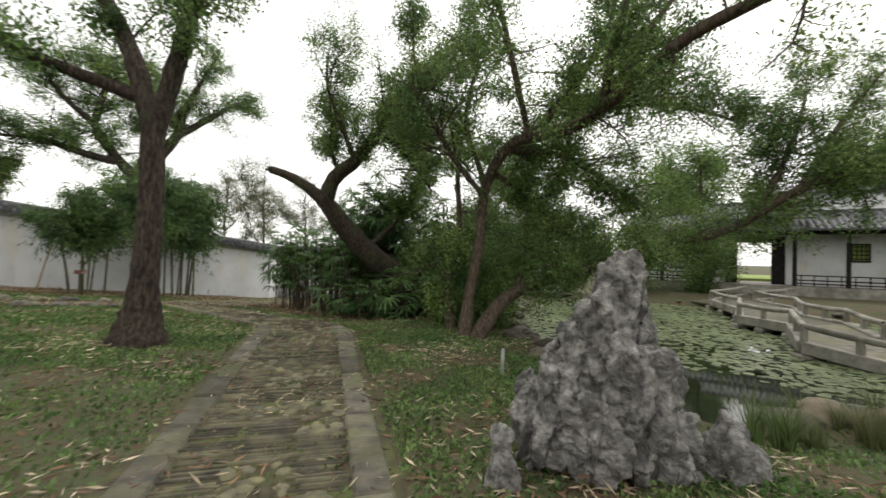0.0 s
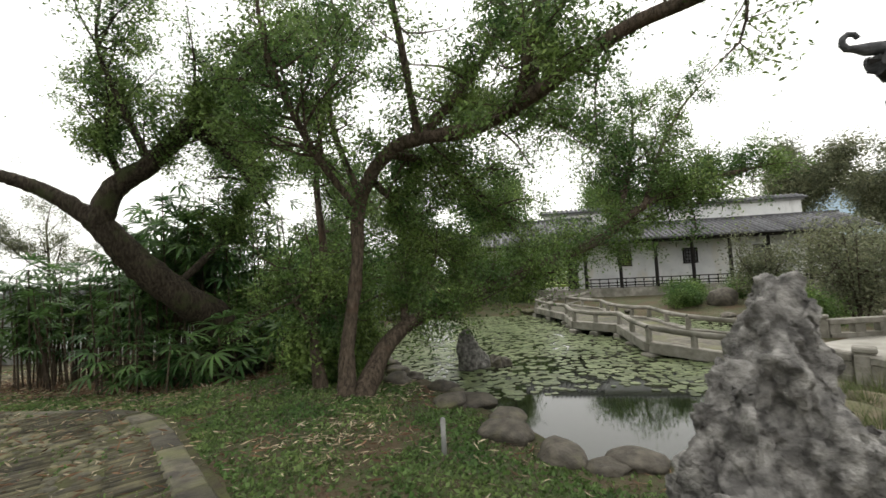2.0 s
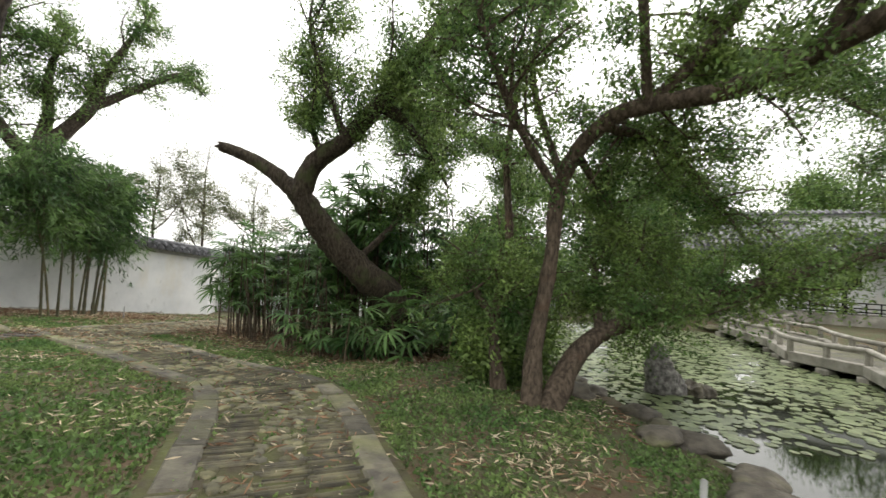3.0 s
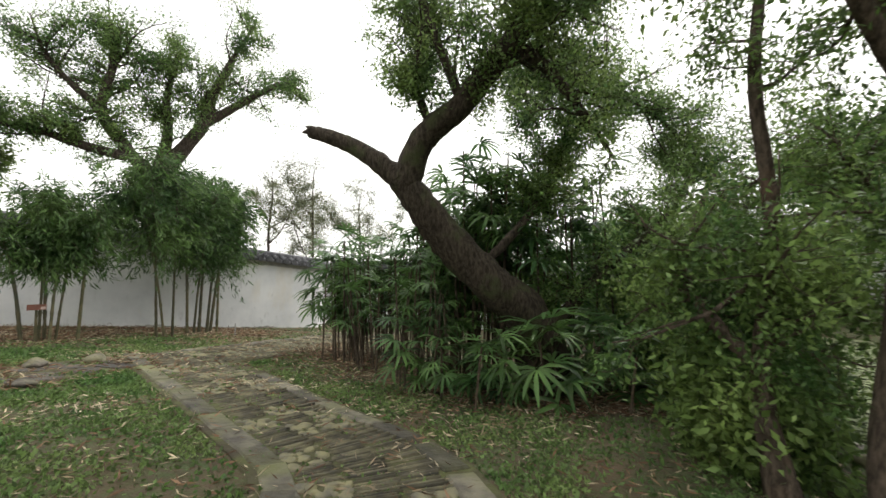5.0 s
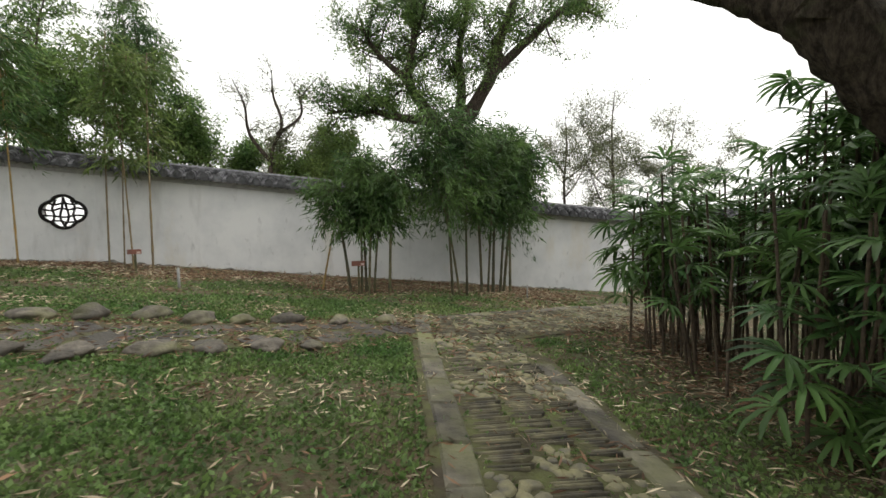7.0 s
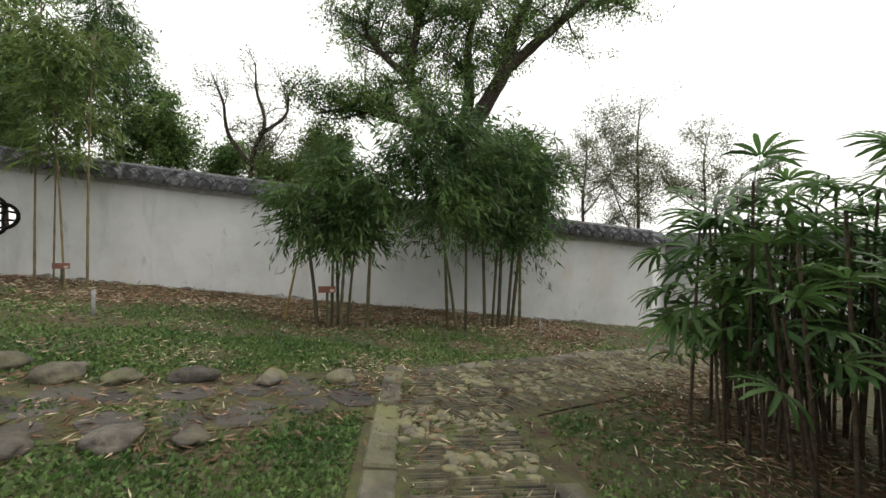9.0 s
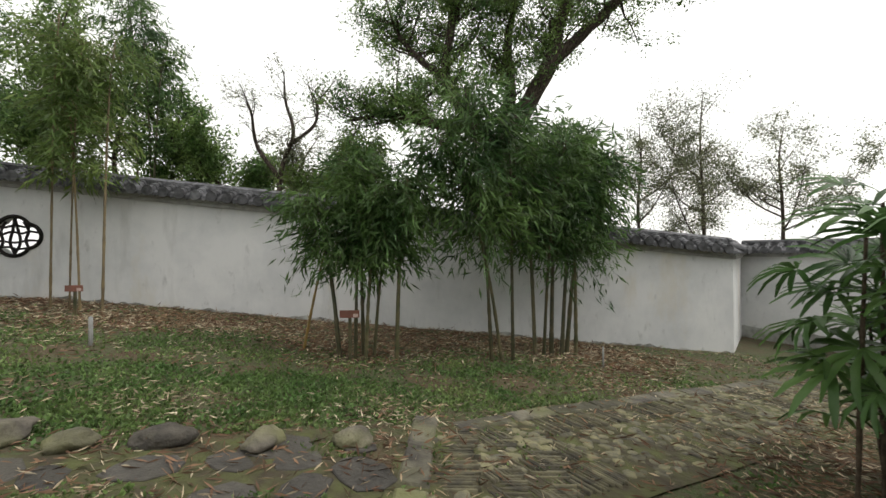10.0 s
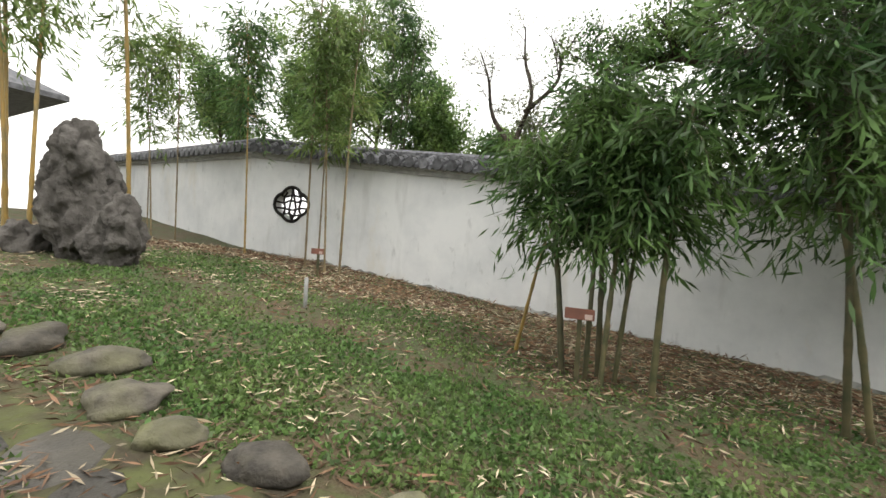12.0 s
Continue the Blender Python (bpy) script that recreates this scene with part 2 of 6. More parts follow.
def box_mesh(name, lo, hi, mat, bevel=0.0):
    bm = bmesh.new()
    box(bm, lo, hi, None, bevel)
    return finish(name, bm, mat)


def finish(name, bm, mat, smooth=False):
    me = bpy.data.meshes.new(name)
    bm.to_mesh(me)
    bm.free()
    me.materials.append(mat)
    if smooth:
        me.polygons.foreach_set("use_smooth", [True] * len(me.polygons))
    return me


def tube_arrays(points, radii, sides=8, wobble=0.0, rng=None):
    """Rings along a polyline: vertices and quads."""
    pts = np.array(points, float)
    tang = np.gradient(pts, axis=0)
    tang /= np.linalg.norm(tang, axis=1)[:, None] + 1e-9
    ref = np.where(np.abs(tang[:, 2:3]) > 0.9, [[1.0, 0, 0]], [[0, 0, 1.0]])
    a = np.cross(tang, ref)
    a /= np.linalg.norm(a, axis=1)[:, None] + 1e-9
    for i in range(1, len(a)):
        a[i] = a[i - 1] - tang[i] * (a[i - 1] @ tang[i])
        a[i] /= np.linalg.norm(a[i]) + 1e-9
    b = np.cross(tang, a)
    ang = np.linspace(0, 2 * np.pi, sides, endpoint=False)
    r = np.array(radii, float)[:, None]
    if wobble and rng is not None:
        r = r * (1 + wobble * rng.normal(size=(len(pts), sides)))
    ring = pts[:, None] + a[:, None] * (np.cos(ang)[None] * r)[..., None] + b[:, None] * (np.sin(ang)[None] * r)[..., None]
    v = ring.reshape(-1, 3)
    q = []
    for i in range(len(pts) - 1):
        for j in range(sides):
            k = (j + 1) % sides
            q.append((i * sides + j, i * sides + k, (i + 1) * sides + k, (i + 1) * sides + j))
    return v, np.array(q)


def smooth_path(points, n=8):
    """Catmull-Rom through the points; each point holds x, y, z and a radius."""
    p = np.array(points, float)
    p = np.vstack([2 * p[0] - p[1], p, 2 * p[-1] - p[-2]])
    out = []
    for i in range(1, len(p) - 2):
        for u in np.linspace(0, 1, n, endpoint=False):
            out.append(0.5 * (2 * p[i] + (p[i + 1] - p[i - 1]) * u + (2 * p[i - 1] - 5 * p[i] + 4 * p[i + 1] - p[i + 2]) * u * u
                              + (3 * p[i] - p[i - 1] - 3 * p[i + 1] + p[i + 2]) * u ** 3))
    out.append(p[-2])
    return np.array(out)


def joined(chunks):
    vs, qs, off = [], [], 0
    for v, q in chunks:
        vs.append(v)
        qs.append(q + off)
        off += len(v)
    return np.vstack(vs), np.vstack(qs)


def leaf_arrays(where, size, rng, aspect=0.42, droop=0.25, along=None):
    """One folded four-cornered leaf at every place."""
    n = len(where)
    d = rng.normal(size=(n, 3)) if along is None else along + 0.6 * rng.normal(size=(n, 3))
    d[:, 2] -= droop
    d /= np.linalg.norm(d, axis=1)[:, None] + 1e-9
    s = np.cross(d, rng.normal(size=(n, 3)))
    s /= np.linalg.norm(s, axis=1)[:, None] + 1e-9
    ln = size * rng.uniform(0.65, 1.35, (n, 1))
    w = ln * aspect * 0.5
    up = np.cross(s, d)
    v = np.empty((n, 4, 3))
    v[:, 0] = where
    v[:, 1] = where + d * ln * 0.45 + s * w + up * w * 0.3
    v[:, 2] = where + d * ln
    v[:, 3] = where + d * ln * 0.45 - s * w + up * w * 0.3
    return v.reshape(-1, 3), np.arange(4 * n).reshape(n, 4)


# ---------------------------------------------------------------- ground

POND = [(1.9, 4.4), (3.1, 4.05), (4.3, 4.35), (5.9, 4.5), (7.0, 5.9), (9.8, 6.5), (12.0, 8.2), (13.5, 11.0), (12.2, 14.5),
        (10.5, 16.5), (7.5, 18.5), (4.6, 19.0), (2.8, 15.0), (2.0, 11.5), (1.7, 9.0), (1.95, 7.0)]
WATER_Z = -0.40
_pond = np.array(POND)


def ease(a, b, x):
    u = np.clip((x - a) / (b - a), 0, 1)
    return u * u * (3 - 2 * u)


def pond_distance(x, y):
    """Signed distance to the pond's shore, negative in the water."""
    best = np.full(np.shape(x), 1e9)
    inside = np.zeros(np.shape(x), bool)
    for (ax, ay), (bx, by) in zip(_pond, np.roll(_pond, -1, axis=0)):
        ux, uy = bx - ax, by - ay
        k = np.clip(((x - ax) * ux + (y - ay) * uy) / (ux * ux + uy * uy), 0, 1)
        best = np.minimum(best, np.hypot(x - ax - k * ux, y - ay - k * uy))
        cross = (ay > y) != (by > y)
        inside ^= cross & (x < (bx - ax) * (y - ay) / (by - ay + 1e-12) + ax)
    return np.where(inside, -best, best)


def ground_z(x, y):
    x, y = np.asarray(x, float), np.asarray(y, float)
    s = (x + 15.3) * 0.543 + (y - 8) * 0.84
    e = (x + 15.3) * 0.84 - (y - 8) * 0.543
    w = (1 - ease(9, 14, e)) * (1 - ease(3, 12, -e))
    land = (0.60 - 0.1037 * np.clip(s, -8, 17)) * w
    land = land + 0.35 * ease(24, 34, x + 0.7 * (y - 12)) - 0.42 * ease(2.6, 5.2, x) * (1 - ease(7.5, 12, y))
    d = pond_distance(x, y)
    bank = -0.27 + (np.maximum(land, -0.27) + 0.27) * ease(0.1, 1.9, d)
    near = 1 - ease(1.9, 3.2, d)
    z = land * (1 - near) + bank * near
    z = np.where(d < 0.1, -0.27 - 0.5 * ease(-0.1, 0.9, -d), z)
    z = np.where((d >= -0.1) & (d < 0.1), -0.27 - 0.0 * d, z)
    z = z - 0.22 * ease(6.25, 6.7, x - 0.3 * (y - 2.75)) * (1 - ease(5.7, 6.3, y)) * (x < 25)
    return z + 0.015 * np.sin(x * 2.1 + 1.3 * y) * np.cos(1.7 * y - 0.6 * x)


def gz(x, y):
    return float(ground_z(x, y))


def on_ground(x, y, yaw=0.0, lift=0.0):
    """A pose at a place, tilted with the slope."""
    e = 0.15
    n = Vector((gz(x - e, y) - gz(x + e, y), gz(x, y - e) - gz(x, y + e), 2 * e)).normalized()
    return Matrix.Translation((x, y, gz(x, y) + lift)) @ n.to_track_quat("Z", "Y").to_matrix().to_4x4() @ pose(0, 0, 0, 0, 0, yaw - math.degrees(n.to_track_quat("Z", "Y").to_euler().z))


def build_ground():
    near = np.concatenate([np.arange(-26, 26.01, 0.3)])
    xs = np.concatenate([[-2500, -900, -300, -120, -60, -40, -32], near, [32, 40, 60, 120, 300, 900, 2500]])
    near = np.arange(-8, 30.01, 0.3)
    ys = np.concatenate([[-2500, -900, -300, -120, -60, -30, -16], near, [34, 45, 70, 120, 300, 900, 2500]])
    X, Y = np.meshgrid(xs, ys)
    Z = ground_z(X, Y)
    nx, ny = len(xs), len(ys)
    i, j = np.meshgrid(np.arange(nx - 1), np.arange(ny - 1))
    a = (j * nx + i).ravel()
    q = np.stack([a, a + 1, a + nx + 1, a + nx], 1)
    me = fast_mesh("ground", np.stack([X, Y, Z], -1).reshape(-1, 3), q, M["soil"], True)
    return thing("ground", "patchy lawn soil with moss and leaf litter", "ground", kind="structure", data=me)


ground = build_ground()


def build_water():
    c = _pond.mean(0)
    pts = c + (_pond - c) * 1.12
    me = mesh_from("water", [(x, y, WATER_Z) for x, y in pts], [tuple(range(len(pts)))], M["water"])
    return thing("water", "dark still pond water reflecting the sky", "water", kind="structure", data=me)


build_water()

# ---------------------------------------------------------------- garden walls


def wall_run(name, a, b, height, thick=0.3, za=None, zb=None, step=1.0, plaster="plaster", gap=None, label=""):
    """A plastered wall from a to b (its front face), whose foot and top follow the ground between za and zb, with a tiled cap.
    The body lies to the left of the way a -> b. gap: centre and half size of a window opening along the wall."""
    a, b = Vector((*a, 0)), Vector((*b, 0))
    way = (b - a).normalized()
    side = Vector((-way.y, way.x, 0))
    length = (b - a).length
    za = gz(a.x, a.y) if za is None else za
    zb = gz(b.x, b.y) if zb is None else zb

    def z_at(u):
        return za + (zb - za) * u / length
    spans = [(0.0, length, -0.6, height)]
    if gap:
        u, w, zc, hh = gap
        spans = [(0.0, u - w, -0.6, height), (u + w, length, -0.6, height), (u - w, u + w, -0.6, zc - hh), (u - w, u + w, zc + hh, height)]
    bm = bmesh.new()
    for u0, u1, z0, z1 in spans:
        n = max(1, int((u1 - u0) / step))
        for k in range(n):
            p, q = u0 + (u1 - u0) * k / n, u0 + (u1 - u0) * (k + 1) / n
            vs = []
            for u, z in ((p, z0), (q, z0), (q, z1), (p, z1)):
                f = a + way * u
                vs.append(bm.verts.new((f.x, f.y, z_at(u) + z)))
            for u, z in ((p, z0), (q, z0), (q, z1), (p, z1)):
                f = a + way * u + side * thick
                vs.append(bm.verts.new((f.x, f.y, z_at(u) + z)))
            for ids in ((0, 1, 2, 3), (5, 4, 7, 6), (4, 0, 3, 7), (1, 5, 6, 2), (3, 2, 6, 7), (4, 5, 1, 0)):
                bm.faces.new([vs[i] for i in ids])
    bmesh.ops.remove_doubles(bm, verts=bm.verts, dist=0.0005)
    bmesh.ops.recalc_face_normals(bm, faces=bm.faces)
    wall = thing(name, label or "white plastered garden wall with grey stains and dark tile cap", "wall", kind="structure", data=finish(name, bm, M[plaster]))
    slope = math.atan2(zb - za, length)
    frame_m = Matrix.Translation((a.x, a.y, za + height)) @ Matrix((( way.x, side.x, 0, 0), (way.y, side.y, 0, 0), (0, 0, 1, 0), (0, 0, 0, 1))) \
        @ Matrix.Rotation(-slope, 4, "Y")
    return wall, frame_m, length / math.cos(slope)


def tile_meshes(run, drop):
    """A column of rounded cover tiles with its end disc, and the pan tile beside it; x along the wall, y away from it, down the slope."""
    bm = bmesh.new()
    r, n = 0.092, 7
    length = math.hypot(run, drop)
    pieces = 3
    for k in range(pieces):
        t0, t1 = k / pieces, (k + 1) / pieces + 0.04
        r0, r1 = r * 0.9, r * 1.08
        ring = []
        for t, rr in ((t0, r0), (t1, r1)):
            row = []
            for i in range(n):
                a = math.pi * i / (n - 1)
                row.append(bm.verts.new((math.cos(a) * rr, -run * t, -drop * t + 0.02 + math.sin(a) * rr)))
            ring.append(row)
        for i in range(n - 1):
            bm.faces.new((ring[0][i], ring[0][i + 1], ring[1][i + 1], ring[1][i]))
        bm.faces.new(ring[1])
    # end disc
    c = bmesh.ops.create_cone(bm, cap_ends=True, segments=10, radius1=0.102, radius2=0.102, depth=0.035,
                              matrix=Matrix.Translation((0, -run - 0.03, -drop + 0.03)) @ Matrix.Rotation(radians(90), 4, "X"))
    # pan tile with a drip lip
    for t0, t1 in ((0, 1.02),):
        vs = [bm.verts.new(p) for p in ((0.07, 0, 0.02), (0.22, 0, 0.02), (0.22, -run * t1, -drop * t1 + 0.02), (0.07, -run * t1, -drop * t1 + 0.02),
                                        (0.145, -run * t1 - 0.02, -drop - 0.085))]
        bm.faces.new(vs[:4])
        bm.faces.new((vs[3], vs[2], vs[4]))
    bmesh.ops.recalc_face_normals(bm, faces=bm.faces)
    return finish("roof_tile", bm, M["tile"])


CAP_TILE = tile_meshes(0.36, 0.17)


def wall_cap(wall, m, length, thick=0.3, pitch=0.29, both=False, pieces=True):
    """Cornice, sloped bed, ridge and tile columns on a wall."""
    bm = bmesh.new()
    box(bm, (0, -0.06, 0.0), (length, thick + 0.06, 0.07), m)
    box(bm, (0, -0.12, 0.07), (length, thick + 0.12, 0.12), m)
    part("cornice", finish("cornice", bm, M["trim"]), wall)
    bm = bmesh.new()
    mid = thick / 2
    prof = [(-0.24, 0.12), (-0.24, 0.16), (mid, 0.34), (thick + 0.24, 0.16), (thick + 0.24, 0.12)]
    ends = [[bm.verts.new(m @ Vector((x, y, z))) for y, z in prof] for x in (0, length)]
    for i in range(5):
        bm.faces.new((ends[0][i], ends[0][(i + 1) % 5], ends[1][(i + 1) % 5], ends[1][i]))
    bm.faces.new(ends[0][::-1])
    bm.faces.new(ends[1])
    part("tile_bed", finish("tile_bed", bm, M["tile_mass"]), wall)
    bm = bmesh.new()
    n = max(2, int(length / 0.5))
    rows = []
    for k in range(n + 1):
        x = length * k / n
        rows.append([bm.verts.new(m @ Vector((x, mid + dy, z))) for dy, z in ((-0.1, 0.33), (-0.1, 0.42), (-0.05, 0.47), (0.05, 0.47), (0.1, 0.42), (0.1, 0.33))])
    for k in range(n):
        for i in range(5):
            bm.faces.new((rows[k][i], rows[k + 1][i], rows[k + 1][i + 1], rows[k][i + 1]))
    bm.faces.new(rows[0])
    bm.faces.new(rows[-1][::-1])
    part("ridge", finish("ridge", bm, M["tile"]), wall)
    count = int(length / pitch)
    start = Matrix.Translation((0, mid - 0.02, 0.33))
    if pieces:
        for k in range(count):
            part("roof_tile", CAP_TILE, wall, m @ Matrix.Translation((pitch * (k + 0.5) - 0.05, 0, 0)) @ start)
    else:
        src = [v.co.copy() for v in CAP_TILE.vertices]
        vs, fs = [], []
        for k in range(count):
            mm = m @ Matrix.Translation((pitch * (k + 0.5) - 0.05, 0, 0)) @ start
            off = len(vs)
            vs += [mm @ c for c in src]
            fs += [tuple(off + i for i in p.vertices) for p in CAP_TILE.polygons]
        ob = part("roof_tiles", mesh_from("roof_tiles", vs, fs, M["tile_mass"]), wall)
        ob["kind"] = "stuff"


WALL_H = 2.1
LC, RC, KC = (-15.35, 7.95), (-7.92, 19.43), (-15.77, 6.53)
walls = {}
for nm, a, b, za, zb, gap, pieces in (
        ("wall_main", LC, RC, 0.55, -0.88, None, True),
        ("wall_window", KC, LC, 0.68, 0.55, (0.89, 0.46, 1.2, 0.4), True),
        ("wall_west", (-23.5, -1.8), KC, 1.15, 0.68, None, True),
        ("wall_return", RC, (-9.0, 23.3), -0.88, -0.88, None, False),
        ("wall_east", (-9.0, 23.3), (7.0, 22.2), -0.88, -0.9, None, True)):
    w, m, ln = wall_run(nm, a, b, WALL_H, za=za, zb=zb, gap=gap)
    wall_cap(w, m, ln, pieces=pieces)
    walls[nm] = w
    if nm in ("wall_main", "wall_window", "wall_west", "wall_east"):
        A, B = Vector((*a, za)), Vector((*b, zb))
        out = Vector((b[1] - a[1], a[0] - b[0], 0)).normalized() * 0.004
        n = int((B - A).length / 0.07)
        vs, fs = [], []
        for k in range(n + 1):
            p = A.lerp(B, k / n) + out
            top = 0.07 + 0.09 * abs(noise.noise(Vector((k * 0.11, 3.3, za * 9)))) + 0.05 * noise.noise(Vector((k * 0.5, 1.0, za)))
            vs += [(p.x, p.y, p.z - 0.5), (p.x, p.y, p.z + max(top, 0.02))]
        fs = [(2 * k, 2 * k + 2, 2 * k + 3, 2 * k + 1) for k in range(n)]
        part("wall_foot", mesh_from("wall_foot", vs, fs, M["damp"]), w, label="damp dark stained foot of the wall")

# ---------------------------------------------------------------- trees


class Tree:
    """Limbs given by hand, twigs grown from them, and leaves on the twigs."""

    def __init__(self, seed, bark, leaf):
        self.rng = np.random.default_rng(seed)
        self.bark, self.leaf, self.tubes, self.tips = bark, leaf, [], []

    def limb(self, points, sides=9, n=7):
        p = smooth_path(points, n)
        self.tubes.append(tube_arrays(p[:, :3], p[:, 3], sides, 0.06, self.rng))
        return p

    def sprout(self, p, count, length, start=0.35, level=2, lift=0.35, spread=1.0, radius=0.35, toward=None):
        """Side branches along the path p, in bunches with gaps between; those of the last level become twigs that carry leaves."""
        rng = self.rng
        n = len(p)
        bunches = []
        for k in range(max(4, count // 2) if level > 1 else 0):
            d = rng.normal(size=3)
            bunches.append((start + (1.0 - start) * (k + rng.uniform(0.1, 0.9)) / max(4, count // 2), d / np.linalg.norm(d), rng.uniform(0.6, 1.25)))
        for _ in range(count):
            if level > 1:
                f, way, much = bunches[rng.integers(len(bunches))]
                i = int(np.clip(f + rng.normal() * 0.05, start, 1.0) * (n - 1))
                d = way + rng.normal(size=3) * 0.6 * spread
            else:
                i, much = int(rng.uniform(start, 1.0) * (n - 1)), 1.0
                d = rng.normal(size=3) * spread
            base = p[i, :3]
            along = p[min(i + 1, n - 1), :3] - p[max(i - 1, 0), :3]
            along = along / (np.linalg.norm(along) + 1e-9)
            d = d + along * 0.6
            if toward is not None:
                d = d + np.array(toward)
            d[2] = d[2] * 0.6 + lift
            d /= np.linalg.norm(d) + 1e-9
            ln = length * much * rng.uniform(0.6, 1.3)
            r0 = min(p[i, 3] * 0.55, radius * ln * 0.06)
            k = 6
            pts = [np.array([*base, r0])]
            for j in range(1, k):
                d = d + rng.normal(size=3) * 0.24 + np.array([0, 0, 0.05])
                d /= np.linalg.norm(d)
                pts.append(np.array([*(pts[-1][:3] + d * ln / (k - 1)), max(r0 * (1 - 0.8 * j / (k - 1)), 0.003)]))
            pts = np.array(pts)
            self.tubes.append(tube_arrays(pts[:, :3], pts[:, 3], 5 if level > 1 else 3))
            if level > 1:
                self.sprout(pts, 6, ln * 0.5, 0.3, level - 1, lift * 0.6, spread, radius)
            else:
                self.tips.append(pts[1:, :3])

    def build(self, name, label, leaves=12, size=0.07, puff=0.16, aspect=0.42, droop=0.3, category="tree", group=""):
        ob = thing(name, label, category, group=group)
        v, q = joined(self.tubes)
        part("trunk", fast_mesh("trunk", v, q, self.bark, True), ob)
        pts = np.vstack(self.tips)
        where = np.repeat(pts, leaves, axis=0) + self.rng.normal(size=(len(pts) * leaves, 3)) * puff
        v, q = leaf_arrays(where, size, self.rng, aspect, droop)
        crown = part("crown", fast_mesh("crown", v, q, self.leaf), ob)
        return ob


def at(x, y, dz=0.0):
    return gz(x, y) + dz


def scaled(points, k, z=1.25):
    return [(x * k, y * k, z + (h - z) * k, r * k) for x, y, h, r in points]


# the tall tree that forks beside the path
t = Tree(11, M["bark"], M["leaf_mid"])
b = t.limb(scaled([(-4.27, 6.0, at(-4.3, 6) - 0.2, 0.4), (-4.24, 6.0, 0.3, 0.26), (-4.2, 5.99, 0.9, 0.185), (-4.15, 5.98, 2.0, 0.16), (-4.15, 5.97, 3.1, 0.15)], 0.867), 14)
l1 = t.limb(scaled([(-4.17, 5.97, 2.9, 0.125), (-4.4, 6.0, 3.75, 0.13), (-4.85, 6.1, 4.6, 0.11), (-5.4, 5.8, 5.7, 0.09), (-5.6, 5.7, 6.6, 0.04)], 0.867))
l2 = t.limb(scaled([(-4.13, 5.97, 2.9, 0.13), (-3.85, 5.95, 3.85, 0.125), (-3.6, 5.95, 4.9, 0.12), (-3.3, 5.9, 6.0, 0.1), (-3.2, 6.2, 7.0, 0.04)], 0.867))
l3 = t.limb(scaled([(-4.3, 6.0, 3.4, 0.1), (-5.0, 5.5, 3.6, 0.08), (-6.0, 4.9, 3.9, 0.05), (-7.0, 4.4, 3.7, 0.02)], 0.867))
for p, c in ((l1, 13), (l2, 13), (l3, 5)):
    t.sprout(p, int(c * 1.7), 0.9, 0.3, 2, 0.25)
t.build("tree", "tall forked tree with rough brown bark and small leaves", 13, 0.066, 0.085)

# the leaning tree with a broken limb, among the palms
t = Tree(22, M["bark_mossy"], M["leaf_dark"])
b = t.limb([(-0.75, 11.1, at(-0.8, 11.1) - 0.3, 0.46), (-1.2, 10.8, 0.72, 0.32), (-1.7, 10.5, 1.2, 0.27), (-2.25, 10.35, 1.75, 0.24), (-2.65, 10.2, 2.25, 0.215), (-2.92, 10.12, 2.62, 0.18)], 16)
l0 = t.limb([(-2.82, 10.14, 2.48, 0.17), (-3.2, 10.16, 2.8, 0.135), (-3.6, 10.18, 3.05, 0.115), (-3.95, 10.2, 3.2, 0.1), (-4.2, 10.21, 3.27, 0.085), (-4.24, 10.21, 3.28, 0.05), (-4.34, 10.22, 3.27, 0.012)], 12)
t.limb([(-4.1, 10.2, 3.28, 0.05), (-4.22, 10.2, 3.33, 0.03), (-4.3, 10.21, 3.35, 0.008)], 6)
l1 = t.limb([(-2.85, 10.12, 2.5, 0.19), (-2.62, 9.98, 3.05, 0.165), (-2.1, 9.82, 3.45, 0.15), (-1.62, 9.67, 4.0, 0.135), (-1.17, 9.55, 4.55, 0.115), (-0.6, 9.5, 5.6, 0.07)], 12)
l2 = t.limb([(-1.5, 9.65, 4.1, 0.09), (-1.05, 9.7, 3.75, 0.07), (-0.6, 9.8, 3.2, 0.05), (-0.3, 9.9, 2.8, 0.02)])
l3 = t.limb([(-2.5, 9.95, 3.2, 0.06), (-2.7, 9.9, 3.8, 0.05), (-2.6, 9.8, 4.7, 0.02)])
l4 = t.limb([(-1.2, 9.55, 4.5, 0.1), (-0.2, 9.2, 5.2, 0.07), (0.9, 8.8, 5.6, 0.03)])
l5 = t.limb([(-1.9, 10.5, 1.4, 0.07), (-1.2, 10.9, 2.2, 0.06), (-0.7, 11.2, 3.1, 0.05), (-0.5, 11.3, 4.2, 0.02)])
t.sprout(l1, 44, 1.05, 0.3, 2, 0.3)
l10 = t.limb([(-2.1, 9.82, 3.45, 0.07), (-2.45, 9.7, 4.3, 0.05), (-2.75, 9.6, 5.2, 0.03), (-2.7, 9.6, 6.1, 0.01)])
t.sprout(l10, 24, 0.95, 0.2, 2, 0.25)
t.sprout(l2, 10, 0.8, 0.2, 2, 0.0)
t.sprout(l3, 18, 0.8, 0.3, 2, 0.3)
t.sprout(l4, 26, 1.1, 0.1, 2, 0.15)
t.sprout(l5, 30, 0.8, 0.3, 2, 0.3)
l6 = t.limb([(-1.6, 9.65, 4.0, 0.08), (-0.9, 10.8, 4.35, 0.07), (0.2, 12.0, 4.5, 0.05), (1.4, 12.7, 4.1, 0.035), (2.2, 13.2, 3.3, 0.015)])
